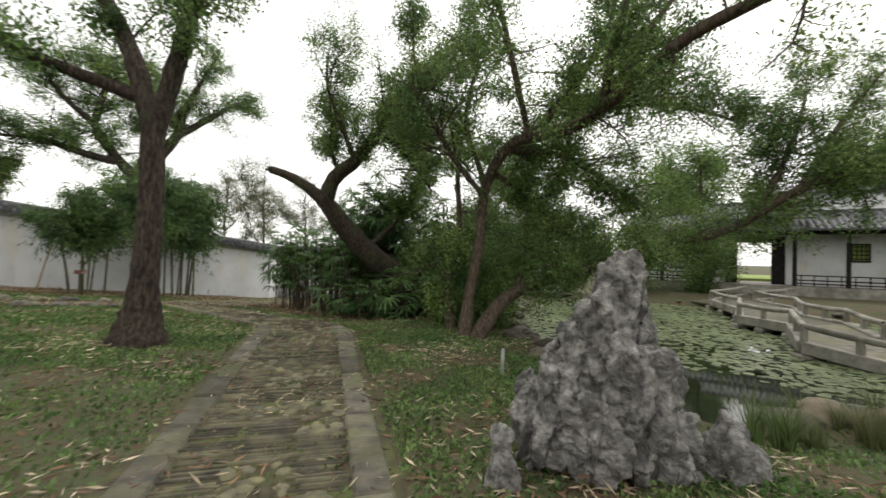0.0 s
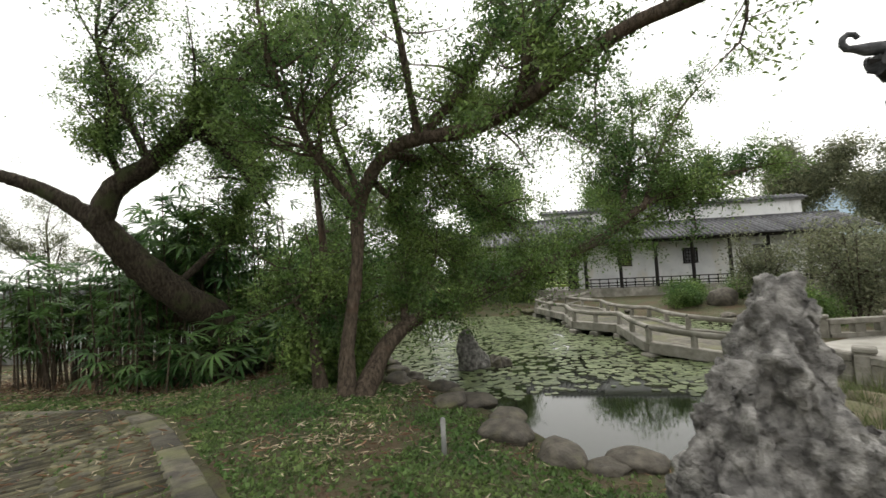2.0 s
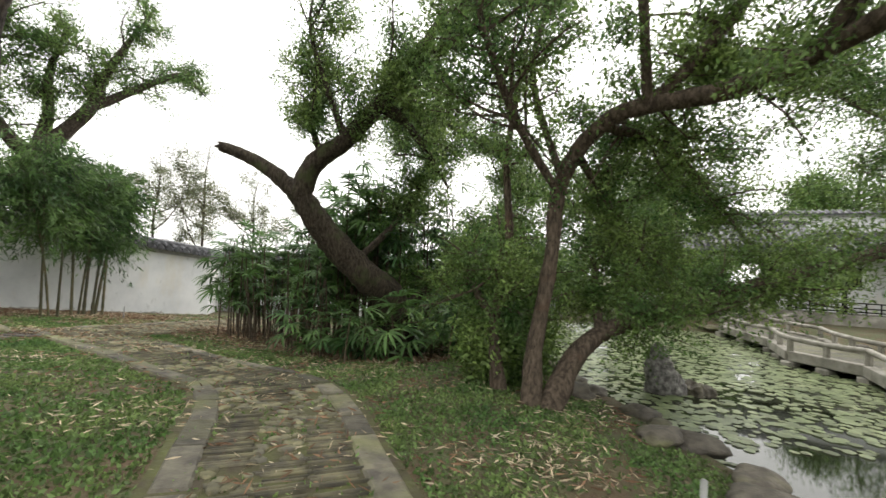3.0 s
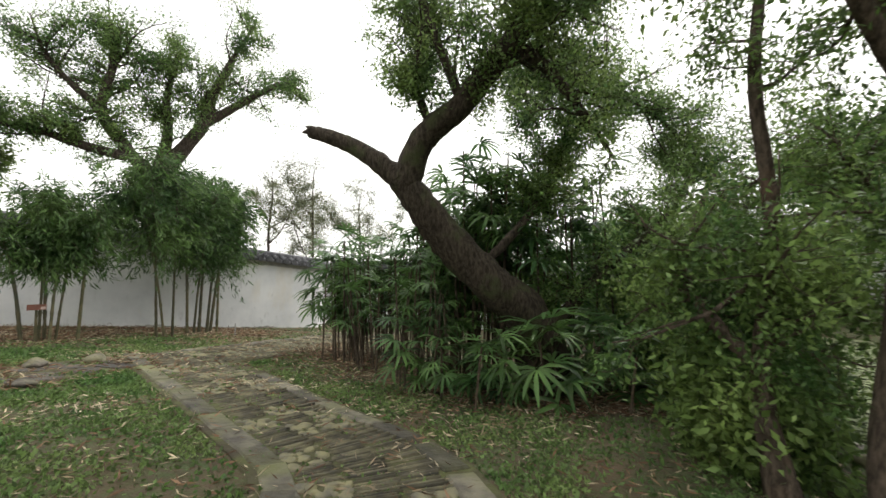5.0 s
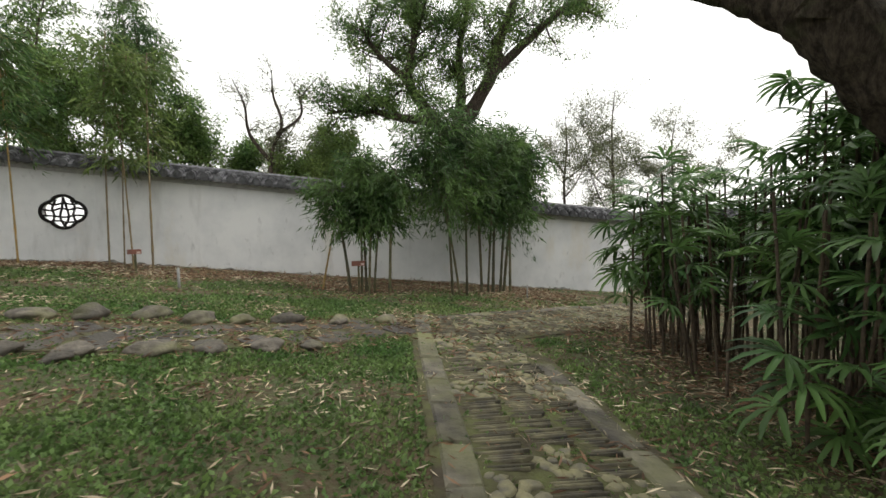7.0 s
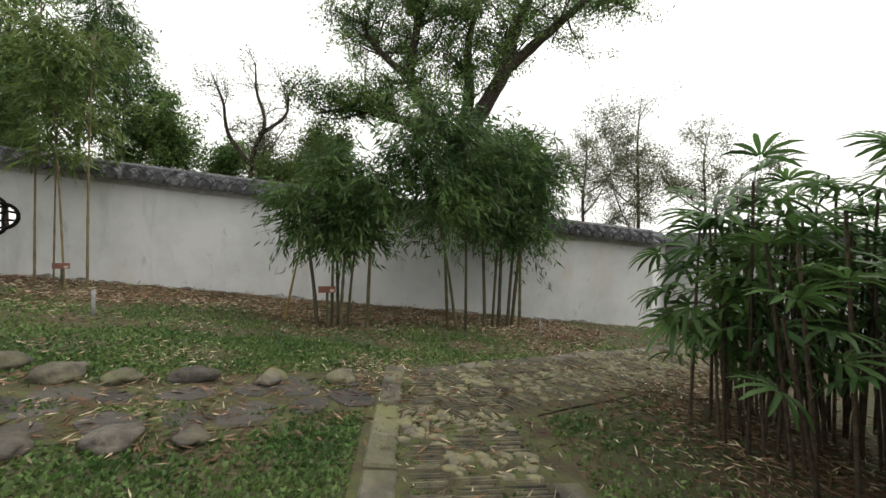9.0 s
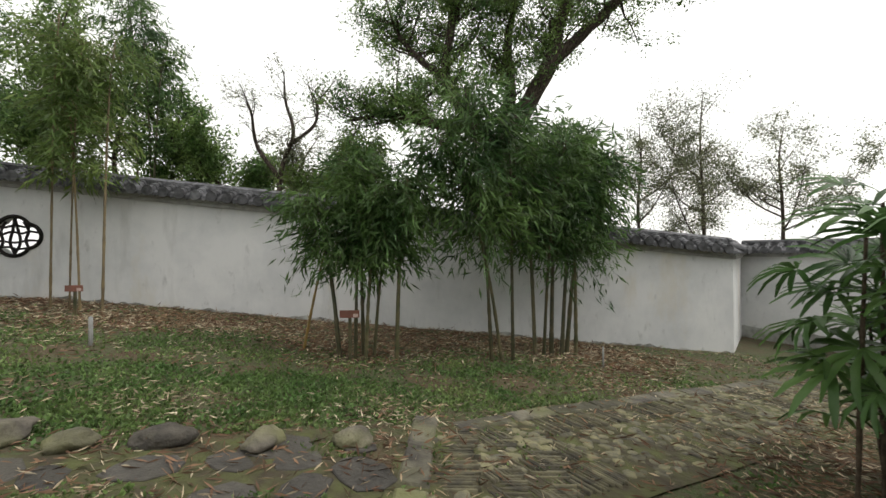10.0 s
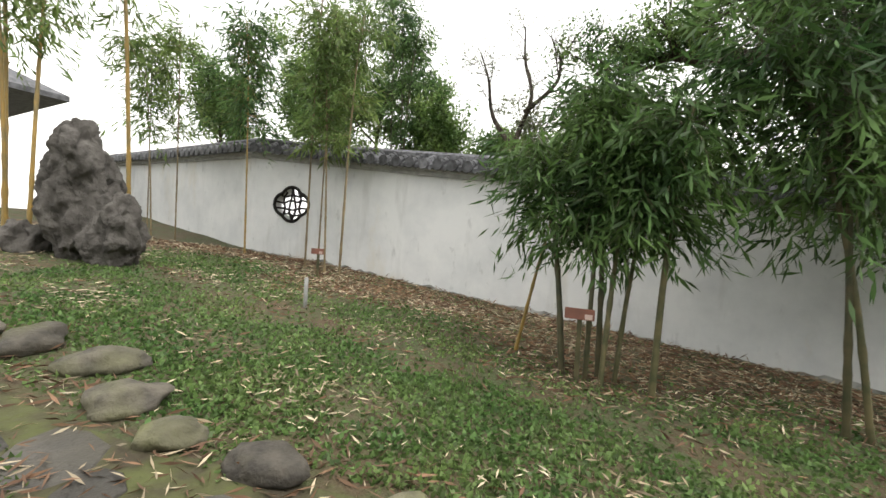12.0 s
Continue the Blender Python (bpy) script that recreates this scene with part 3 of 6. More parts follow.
l7 = t.limb([(-0.9, 10.8, 4.35, 0.06), (-1.2, 12.0, 4.6, 0.045), (-0.8, 13.4, 4.3, 0.02)])
l8 = t.limb([(-0.9, 11.0, 0.55, 0.11), (0.1, 11.5, 1.5, 0.085), (1.2, 12.1, 2.4, 0.06), (1.8, 12.6, 3.3, 0.04), (2.0, 13.2, 4.4, 0.015)])
l9 = t.limb([(0.6, 11.75, 1.9, 0.05), (1.5, 12.0, 1.9, 0.035), (2.6, 12.6, 1.6, 0.012)])
for p, c in ((l6, 44), (l7, 26), (l8, 44), (l9, 26)):
    t.sprout(p, c, 0.95, 0.15, 2, 0.1)
t.build("tree", "leaning mossy tree with one broken-off limb", 14, 0.058, 0.08)

# the spreading tree on the pond's bank
t = Tree(33, M["bark_pale"], M["leaf_dark"])
s1 = t.limb([(0.38, 7.1, at(0.4, 7.1) - 0.2, 0.15), (0.45, 7.3, 0.5, 0.095), (0.62, 7.35, 1.5, 0.085), (0.71, 7.32, 2.5, 0.09), (1.08, 6.88, 3.13, 0.09),
             (1.76, 6.11, 3.17, 0.095), (2.05, 5.3, 3.27, 0.085), (2.5, 4.4, 3.62, 0.07), (3.0, 3.7, 3.75, 0.05), (3.5, 3.1, 4.05, 0.03), (3.9, 2.7, 4.3, 0.008)], 10)
s2 = t.limb([(0.2, 7.7, at(0.2, 7.7) - 0.2, 0.12), (0.12, 7.85, 0.7, 0.065), (0.3, 8.0, 1.8, 0.055), (0.25, 8.1, 3.0, 0.045), (0.5, 8.2, 4.6, 0.02)])
s3 = t.limb([(0.45, 7.05, at(0.4, 7.1) - 0.2, 0.16), (1.17, 7.46, 0.6, 0.11), (2.1, 7.4, 1.0, 0.1), (3.4, 7.4, 1.4, 0.09), (4.95, 7.28, 1.9, 0.08), (5.8, 6.95, 2.5, 0.07),
             (6.8, 6.6, 2.9, 0.055), (8.2, 6.2, 3.2, 0.03)], 9)
s4 = t.limb([(1.3, 6.6, 3.15, 0.07), (1.9, 6.3, 3.9, 0.06), (2.4, 6.2, 4.8, 0.04), (2.5, 6.5, 5.8, 0.02)])
s5 = t.limb([(5.3, 7.15, 2.2, 0.06), (5.9, 7.4, 3.0, 0.05), (6.4, 7.6, 4.0, 0.03), (6.6, 7.7, 4.9, 0.015)])
s6 = t.limb([(0.7, 7.33, 2.3, 0.05), (0.0, 7.0, 3.1, 0.045), (-0.5, 6.8, 4.2, 0.03), (-0.6, 6.9, 5.4, 0.015)])
s7 = t.limb([(2.0, 5.4, 3.25, 0.06), (2.0, 4.9, 4.1, 0.05), (2.3, 4.6, 5.0, 0.02)])
s10 = t.limb([(1.0, 6.95, 3.05, 0.06), (2.2, 7.6, 3.1, 0.05), (3.4, 8.2, 2.6, 0.035), (4.4, 8.6, 1.9, 0.015)])
s11 = t.limb([(0.85, 7.15, 2.7, 0.05), (1.7, 8.0, 2.3, 0.04), (2.7, 8.9, 1.7, 0.03), (3.4, 9.5, 1.2, 0.012)])
s12 = t.limb([(1.5, 6.4, 3.15, 0.05), (2.8, 6.9, 3.8, 0.04), (4.2, 7.4, 4.0, 0.03), (5.4, 7.6, 3.8, 0.015)])
s8 = t.limb([(0.15, 7.8, 0.7, 0.06), (-0.1, 8.4, 1.3, 0.05), (0.3, 9.2, 1.9, 0.04), (0.9, 10.0, 2.6, 0.02)])
s9 = t.limb([(1.3, 7.45, 0.7, 0.06), (1.6, 8.2, 1.4, 0.05), (2.0, 9.2, 2.1, 0.04), (2.2, 10.0, 3.0, 0.015)])
s13 = t.limb([(0.7, 7.3, 2.5, 0.05), (0.35, 7.45, 3.7, 0.04), (0.55, 7.7, 5.0, 0.025), (0.4, 7.8, 6.0, 0.01)])
s14 = t.limb([(2.05, 5.3, 3.27, 0.055), (2.65, 5.6, 4.3, 0.045), (3.4, 5.9, 5.3, 0.025), (4.0, 6.0, 6.0, 0.01)])
s15 = t.limb([(1.3, 6.6, 3.15, 0.055), (0.95, 6.2, 4.2, 0.045), (0.6, 5.9, 5.3, 0.025), (0.5, 5.7, 6.2, 0.01)])
s16 = t.limb([(5.8, 6.95, 2.5, 0.05), (6.8, 7.3, 3.7, 0.04), (7.6, 7.3, 4.7, 0.025), (8.4, 7.2, 5.4, 0.01)])
for p, c, ln, st in ((s13, 14, 0.8, 0.2), (s14, 14, 0.85, 0.2), (s15, 14, 0.8, 0.2), (s16, 18, 0.85, 0.2), (s1, 24, 0.85, 0.36), (s2, 26, 0.95, 0.2), (s3, 84, 0.9, 0.25), (s4, 30, 0.95, 0.1), (s5, 34, 0.85, 0.1), (s6, 26, 0.95, 0.25), (s7, 14, 0.8, 0.1), (s8, 22, 0.8, 0.2), (s9, 42, 0.9, 0.1), (s10, 54, 0.95, 0.1), (s11, 46, 0.9, 0.15), (s12, 44, 0.9, 0.2)):
    t.sprout(p, int(c * 1.05), ln, st, 2, 0.08)
t.build("tree", "many-stemmed tree spreading its limbs over the pond", 14, 0.056, 0.08)


def common_tree(seed, x, y, height, crown, leaf="leaf_mid", bark="bark", size=0.1, leaves=9, count=10, lean=0.0, name="tree", label="", bare=0.3, base=None, puff=0.25, r=None):
    """A tree farther off: a forked trunk with limbs and a loose crown."""
    t = Tree(seed, M[bark], M[leaf])
    g = t.rng
    z0 = at(x, y) if base is None else base
    r = r or height * 0.022
    top = height * 0.5
    main = t.limb([(x, y, z0 - 0.3, r * 1.4), (x + lean * 0.2, y, z0 + top * 0.5, r), (x + lean * 0.5, y + g.normal() * 0.2, z0 + top, r * 0.8),
                   (x + lean * 0.8, y + g.normal() * 0.4, z0 + height * 0.75, r * 0.5), (x + lean, y + g.normal() * 0.4, z0 + height * 0.95, r * 0.15)])
    for k in range(4):
        a = g.uniform(0, 6.28)
        f = g.uniform(bare, 0.6)
        i = int(f * (len(main) - 1))
        b0 = main[i, :3]
        ln = crown * g.uniform(0.6, 1.0)
        d = np.array([math.cos(a), math.sin(a), 0.6])
        p = t.limb([(*b0, r * 0.55), (*(b0 + d * ln * 0.4), r * 0.4), (*(b0 + d * ln * 0.8 + [0, 0, 0.2 * ln]), r * 0.25), (*(b0 + d * ln + [0, 0, 0.5 * ln]), r * 0.08)], 6, 4)
        t.sprout(p, count, crown * 0.45, 0.35, 2, 0.25)
    t.sprout(main, count, crown * 0.5, max(bare, 0.45), 2, 0.25)
    return t.build(name, label, leaves, size, puff)


# the big old tree behind the wall
t = Tree(44, M["bark"], M["leaf_mid"])
a0 = t.limb([(-12.3, 16.9, -0.6, 0.45), (-12.25, 16.8, 2.5, 0.33), (-12.1, 16.6, 4.2, 0.28)], 12)
a1 = t.limb([(-12.1, 16.6, 4.0, 0.2), (-12.7, 16.0, 5.0, 0.18), (-13.0, 15.6, 5.9, 0.14), (-12.6, 15.5, 7.2, 0.09), (-12.9, 15.6, 8.6, 0.03)])
a2 = t.limb([(-12.1, 16.6, 4.0, 0.26), (-11.0, 17.2, 5.9, 0.2), (-10.9, 17.5, 7.0, 0.15), (-10.4, 17.9, 8.6, 0.08), (-10.0, 18.3, 9.8, 0.03)])
a3 = t.limb([(-11.0, 17.2, 5.9, 0.16), (-10.0, 18.0, 7.0, 0.12), (-9.2, 18.8, 7.9, 0.07), (-8.8, 19.4, 7.9, 0.02)])
a4 = t.limb([(-12.6, 16.1, 4.6, 0.15), (-13.3, 15.2, 4.75, 0.12), (-14.0, 14.5, 5.0, 0.08), (-14.8, 13.7, 4.9, 0.03)])
a5 = t.limb([(-12.9, 15.7, 5.8, 0.12), (-13.5, 15.2, 6.4, 0.09), (-14.0, 14.8, 7.2, 0.05), (-14.3, 14.6, 8.2, 0.02)])
a6 = t.limb([(-12.1, 16.6, 4.0, 0.2), (-11.9, 16.8, 5.4, 0.16), (-12.05, 16.9, 6.8, 0.11), (-11.8, 17.1, 8.4, 0.04)])
for p, c in ((a1, 15), (a2, 13), (a3, 9), (a4, 13), (a5, 10), (a6, 12)):
    t.sprout(p, int(c * 2.2), 1.4, 0.25, 2, 0.3, 1.0)
t.build("tree", "big old forked tree behind the garden wall", 13, 0.085, 0.11)

for seed, x, y, hgt, crown, leaf, size, cnt, bare in (
        (51, -10.8, 25.5, 8.4, 2.6, "leaf_grey", 0.1, 7, 0.25), (52, -12.6, 24.5, 7.2, 2.2, "leaf_grey", 0.1, 7, 0.25), (53, -9.3, 28.5, 7.4, 2.4, "leaf_grey", 0.11, 7, 0.25),
        (54, -17.5, 13.5, 5.2, 1.8, "leaf_grey", 0.11, 6, 0.3), (55, -18.4, 11.3, 5.6, 1.8, "leaf_mid", 0.11, 9, 0.3), (56, -19.8, 9.0, 6.8, 2.4, "leaf_mid", 0.12, 10, 0.3),
        (57, -22.5, 7.2, 9.6, 2.9, "leaf_dark", 0.13, 12, 0.3), (58, -22.8, 3.0, 6.4, 2.4, "leaf_mid", 0.12, 10, 0.3), (59, -16.6, 13.9, 4.8, 1.7, "bamboo_pale", 0.12, 9, 0.3),
        (60, -15.0, 20.5, 6.0, 2.4, "leaf_mid", 0.13, 9, 0.3)):
    common_tree(seed, x, y, hgt, crown, leaf, size=size * (0.75 if leaf == "leaf_grey" else 0.95), leaves=7 if leaf == "leaf_grey" else 9, count=int(cnt * (1.9 if leaf == "leaf_grey" else 1.7)), bare=bare, label="slender tree rising beyond the garden wall", r=0.07, puff=0.13)
t = Tree(46, M["bark"], M["leaf_grey"])
d0 = t.limb([(-15.7, 12.3, -0.4, 0.11), (-15.6, 12.2, 2.4, 0.075), (-15.75, 12.3, 3.6, 0.06), (-15.4, 12.5, 4.5, 0.045), (-15.7, 12.4, 5.4, 0.035), (-15.5, 12.3, 6.1, 0.012)])
d1 = t.limb([(-15.7, 12.3, 3.3, 0.07), (-16.1, 11.8, 4.2, 0.05), (-15.9, 11.6, 5.0, 0.03), (-16.2, 11.4, 5.8, 0.01)])
d2 = t.limb([(-15.55, 12.4, 4.2, 0.055), (-15.0, 12.9, 4.7, 0.04), (-15.2, 13.1, 5.4, 0.025), (-14.8, 13.4, 5.9, 0.008)])
for p in (d0, d1, d2):
    t.sprout(p, 12, 0.7, 0.4, 2, 0.35)
t.build("bare_tree", "nearly leafless twisted tree beyond the garden wall", 2, 0.06, 0.08)

for seed, x, y, hgt, crown, leaf in (
        (71, 24.5, 23.0, 9.0, 3.5, "leaf_mid"), (72, 33.0, 12.0, 8.0, 3.2, "leaf_grey"), (73, 37.0, 7.5, 9.0, 3.8, "leaf_mid"), (74, 17.0, 28.0, 9.0, 3.8, "leaf_dark"),
        (77, 38.0, 1.0, 8.0, 3.6, "leaf_mid"), (78, 31.0, 16.5, 8.5, 3.2, "leaf_grey")):
    common_tree(seed, x, y, hgt, crown, leaf, size=0.17, leaves=11, count=20, label="leafy tree standing behind the far buildings", bare=0.3, base=0.0, puff=0.35)

# ---------------------------------------------------------------- bamboo


def culm_mesh(points, r, mat):
    """A jointed bamboo stem: a slight swelling at every node."""
    p = smooth_path([(*q, r) for q in points], 14)
    ln = np.concatenate([[0], np.cumsum(np.linalg.norm(np.diff(p[:, :3], axis=0), axis=1))])
    node = np.abs(((ln / 0.24) % 1.0) - 0.5)
    rad = r * (1 - 0.45 * ln / ln[-1]) * (1 + 0.22 * (node < 0.09))
    v, q = tube_arrays(p[:, :3], rad, 7)
    return fast_mesh("culm", v, q, mat, True), p


def bamboo_clump(seed, feet, height, spread, leaves, low, leaf="bamboo_leaf", culm="culm", r=0.028, lean=0.25, label="", size=0.19, center=None, thin=1.0, name="bamboo"):
    rng = np.random.default_rng(seed)
    ob = thing(name, label, "bamboo")
    tips = []
    for fx, fy in feet:
        a = rng.uniform(0, 6.28)
        out = lean * rng.uniform(0.3, 1.0)
        cx, cy = (center or (fx, fy))
        ox, oy = (fx - cx) * 0.5 + math.cos(a) * out, (fy - cy) * 0.5 + math.sin(a) * out
        hgt = height * rng.uniform(0.75, 1.0)
        z = at(fx, fy)
        me, p = culm_mesh([(fx, fy, z - 0.1), (fx + ox * 0.35, fy + oy * 0.35, z + hgt * 0.4), (fx + ox * 0.9, fy + oy * 0.9, z + hgt * 0.8), (fx + ox * 1.6, fy + oy * 1.6, z + hgt)], r * rng.uniform(0.75, 1.2), M[culm])
        part("culm", me, ob)
        tips.append(p[p[:, 2] > z + low][:, :3])
    pts = np.vstack(tips)
    twigs, where, along = [], [], []
    for _ in range(int(leaves)):
        o = pts[rng.integers(len(pts))]
        d = rng.normal(size=3) * [1, 1, 0.5]
        d /= np.linalg.norm(d)
        ln = spread * rng.uniform(0.25, 1.0)
        for f in np.linspace(0.45, 1.0, 4):
            q = o + d * ln * f + np.array([0, 0, 0.18 * ln * f - 0.42 * ln * f * f])
            for _k in range(4):
                where.append(q + rng.normal(size=3) * 0.05)
                along.append(d * 0.8 + np.array([0, 0, -0.55]))
        twigs.append(tube_arrays([o, o + d * ln * 0.5 + np.array([0, 0, 0.02]), o + d * ln + np.array([0, 0, -0.24 * ln])], [0.004, 0.003, 0.002], 3))
    v, q = joined(twigs)
    part("twig_tangle", fast_mesh("twig_tangle", v, q, M[culm]), ob)["kind"] = "stuff"
    v, q = leaf_arrays(np.array(where), size, rng, 0.16, 0.2, np.array(along))
    part("foliage", fast_mesh("foliage", v, q, M[leaf]), ob)["kind"] = "stuff"
    return ob


rb = np.random.default_rng(5)
bamboo_clump(1, [(-9.95, 11.35), (-9.8, 11.5), (-9.85, 11.65), (-9.7, 11.6), (-9.75, 11.75), (-9.55, 12.0)], 2.9, 0.66, 760, 1.35, center=(-9.8, 11.6), lean=0.3, size=0.16,
             label="dense dark green bamboo clump in brown leaf litter")
bamboo_clump(2, [(-9.1, 13.4), (-9.02, 13.55), (-9.0, 13.75), (-9.2, 14.5), (-9.15, 14.65), (-9.15, 14.85), (-9.05, 15.0), (-9.1, 15.2), (-9.0, 15.35)], 4.2, 0.95, 1650, 1.75,
             center=(-9.1, 14.4), lean=0.4, r=0.036, label="tall dense bamboo clump in brown leaf litter beside the wall", size=0.175)
bamboo_clump(3, [(-14.2, 8.0), (-14.1, 8.25), (-14.0, 8.4), (-13.7, 8.7)], 5.2, 0.75, 280, 2.3, leaf="bamboo_pale", culm="culm_tan", r=0.02, lean=0.4, label="thin pale bamboo stems with feathery tops before the wall")
bamboo_clump(7, [(-18.6, 9.4), (-18.4, 9.6), (-18.7, 9.7)], 9.0, 0.9, 420, 3.5, leaf="bamboo_leaf", r=0.03, lean=0.3, label="tall feathery bamboo rising beyond the wall")
bamboo_clump(4, [(-15.1, 6.6)], 4.6, 0.9, 170, 2.4, leaf="bamboo_leaf", culm="culm_gold", r=0.025, lean=0.2, label="single golden bamboo stem beside the lattice window")
bamboo_clump(5, [(-16.0, 4.3), (-16.2, 4.1), (-15.8, 4.9)], 4.8, 0.8, 200, 2.2, leaf="bamboo_pale", culm="culm_tan", r=0.02, lean=0.25, label="thin young bamboo stems along the wall")
bamboo_clump(6, [(-12.9, 4.3), (-12.8, 4.1), (-13.0, 3.9), (-13.9, 5.1)], 6.0, 0.9, 320, 3.0, leaf="bamboo_pale", culm="culm_gold", r=0.035, lean=0.5, label="golden bamboo stems behind the dark rocks")

# ---------------------------------------------------------------- lady palms


def fan_mesh(seed, blades=8, length=0.36):
    rng = np.random.default_rng(seed)
    chunks = []
    for k in range(blades):
        a = radians(-105 + 210 * (k + 0.5) / blades + rng.uniform(-6, 6))
        ln = length * rng.uniform(0.85, 1.1) * (1 - 0.12 * abs(a))
        d = np.array([math.sin(a), math.cos(a), 0])
        s = np.array([math.cos(a), -math.sin(a), 0]) * 0.021
        row = []
        for f, w, z in ((0.06, 0.35, 0.0), (0.4, 1.0, 0.02), (0.75, 0.95, -0.03), (0.97, 0.4, -0.11), (1.0, 0.12, -0.12)):
            c = d * ln * f + np.array([0, 0, z * ln * 2.2])
            row += [c - s * w, c + np.array([0, 0, -0.006]), c + s * w]
        v = np.array(row)
        q = []
        for i in range(4):
            q += [(3 * i, 3 * i + 1, 3 * i + 4, 3 * i + 3), (3 * i + 1, 3 * i + 2, 3 * i + 5, 3 * i + 4)]
        chunks.append((v, np.array(q)))
    v, q = joined(chunks)
    return fast_mesh("palm_fan", v, q, M["palm_leaf"])


FANS = [fan_mesh(i, 7 + i % 4) for i in range(5)]


def lady_palm(seed, x, y, height, fans, label, scale=1.0, low=0.45):
    rng = np.random.default_rng(seed)
    z = at(x, y)
    ob = thing("lady_palm", label, "palm", Matrix.Translation((x, y, z)), "lady palms beside the path")
    lx, ly = rng.normal(size=2) * 0.12
    p = smooth_path([(0, 0, -0.1, 0.016), (lx * 0.5, ly * 0.5, height * 0.5, 0.016), (lx, ly, height, 0.012)], 5)
    v, q = tube_arrays(p[:, :3], p[:, 3], 6, 0.12, rng)
    part("stem", fast_mesh("stem", v, q, M["palm_stem"], True), ob)
    stalks = []
    for k in range(fans):
        f = low + (1 - low) * (k + 1) / fans
        i = min(int(f * (len(p) - 1)), len(p) - 1)
        a = rng.uniform(0, 360)
        ln = rng.uniform(0.16, 0.34) * scale
        tilt = rng.uniform(-10, 55) if k < fans - 2 else rng.uniform(30, 75)
        base = Vector(p[i, :3])
        m = Matrix.Translation(base) @ pose(0, 0, 0, 0, 0, a) @ pose(0, 0, 0, tilt, 0, 0)
        end = m @ Vector((0, ln, 0))
        stalks.append(tube_arrays([base, end], [0.004, 0.003], 3))
        turn = pose(0, 0, 0, 0, 0, a) @ pose(0, 0, 0, tilt - rng.uniform(15, 50), rng.uniform(-25, 25), 0)
        s = scale * rng.uniform(0.8, 1.15)
        part("palm_fan", FANS[rng.integers(5)], ob, Matrix.Translation(end) @ turn @ Matrix.Diagonal((s, s, s, 1)))
    v, q = joined(stalks)
    part("leaf_stalk", fast_mesh("leaf_stalk", v, q, M["palm_leaf"]), ob)["kind"] = "stuff"
    return ob


rp = np.random.default_rng(9)
row_a, row_b = Vector((-5.35, 14.2)), Vector((-2.0, 11.6))
for k in range(125):
    f = rp.uniform(0, 1)
    q = row_a.lerp(row_b, f)
    off = abs(rp.normal()) * 0.75
    x, y = q.x + 0.62 * off + rp.normal() * 0.12, q.y + 0.78 * off + rp.normal() * 0.12
    hgt = rp.uniform(1.1, 2.3) + 0.45 * min(off, 1.2) + 0.25 * f
    lady_palm(100 + k, x, y, hgt, int(rp.integers(2, 6)), "slim lady palm with dark stem and fan leaves", rp.uniform(0.75, 1.05))
for k in range(26):
    f = rp.uniform(0.4, 1.35)
    q = row_a.lerp(row_b, f)
    lady_palm(300 + k, q.x + 0.9 + rp.normal() * 0.3, q.y + 1.0 + rp.normal() * 0.3, rp.uniform(2.5, 3.5), 10, "tall lady palm reaching into the branches", 1.15, 0.5)
for k, (x, y, s) in enumerate(((-1.05, 10.0, 1.35), (-0.85, 10.25, 1.25), (-1.75, 10.7, 1.0), (-1.5, 11.0, 1.0), (-0.2, 9.6, 1.0), (-2.3, 11.1, 0.9), (-1.3, 10.5, 1.0), (-0.4, 10.4, 1.1), (0.1, 10.6, 1.2), (0.5, 11.1, 1.2), (-0.1, 11.2, 1.3), (0.9, 11.6, 1.3), (0.3, 11.9, 1.4))):
    lady_palm(400 + k, x, y, 0.55 * s + 0.1, 9, "low broad lady palm with long fan leaves", s, 0.2)
for k, (x, y) in enumerate(((-5.05, 12.9), (-4.75, 12.75), (-4.95, 13.2), (-4.5, 12.6))):
    lady_palm(500 + k, x, y, 1.95 + 0.12 * k, 14, "lady palm leaning over the path's edge", 1.15, 0.35)
for k in range(22):
    q = row_a.lerp(row_b, rp.uniform(0.55, 1.12))
    lady_palm(600 + k, q.x + 0.35 + rp.normal() * 0.2, q.y + 0.4 + rp.normal() * 0.2, rp.uniform(2.5, 3.3), 9, "tall lady palm with drooping fan leaves", 1.1, 0.4)

for k, (x, y, s) in enumerate(((-2.35, 10.2, 0.85), (-1.9, 9.8, 0.95), (-1.55, 10.15, 0.9), (-2.75, 10.8, 0.9), (-2.9, 10.6, 1.0), (-2.55, 10.5, 0.95))):
    lady_palm(700 + k, x, y, 0.7 * s + 0.1, 7, "low broad lady palm at the leaning trunk's foot", s, 0.25)
for k in range(16):
    x, y = -2.2 + 1.9 * rp.random(), 11.0 + 1.0 * rp.random()
    lady_palm(720 + k, x, y, rp.uniform(3.0, 3.9), 9, "tall lady palm rising behind the leaning trunk", 1.2, 0.55)

for k in range(24):
    f = rp.uniform(0, 1)
    lady_palm(760 + k, -4.7 + 2.3 * f + rp.normal() * 0.15, 12.9 - 1.9 * f + rp.normal() * 0.18, rp.uniform(1.1, 2.1), int(rp.integers(2, 5)), "slim lady palm with brown stem in dry litter", 0.95, 0.45)

# ---------------------------------------------------------------- lake rocks


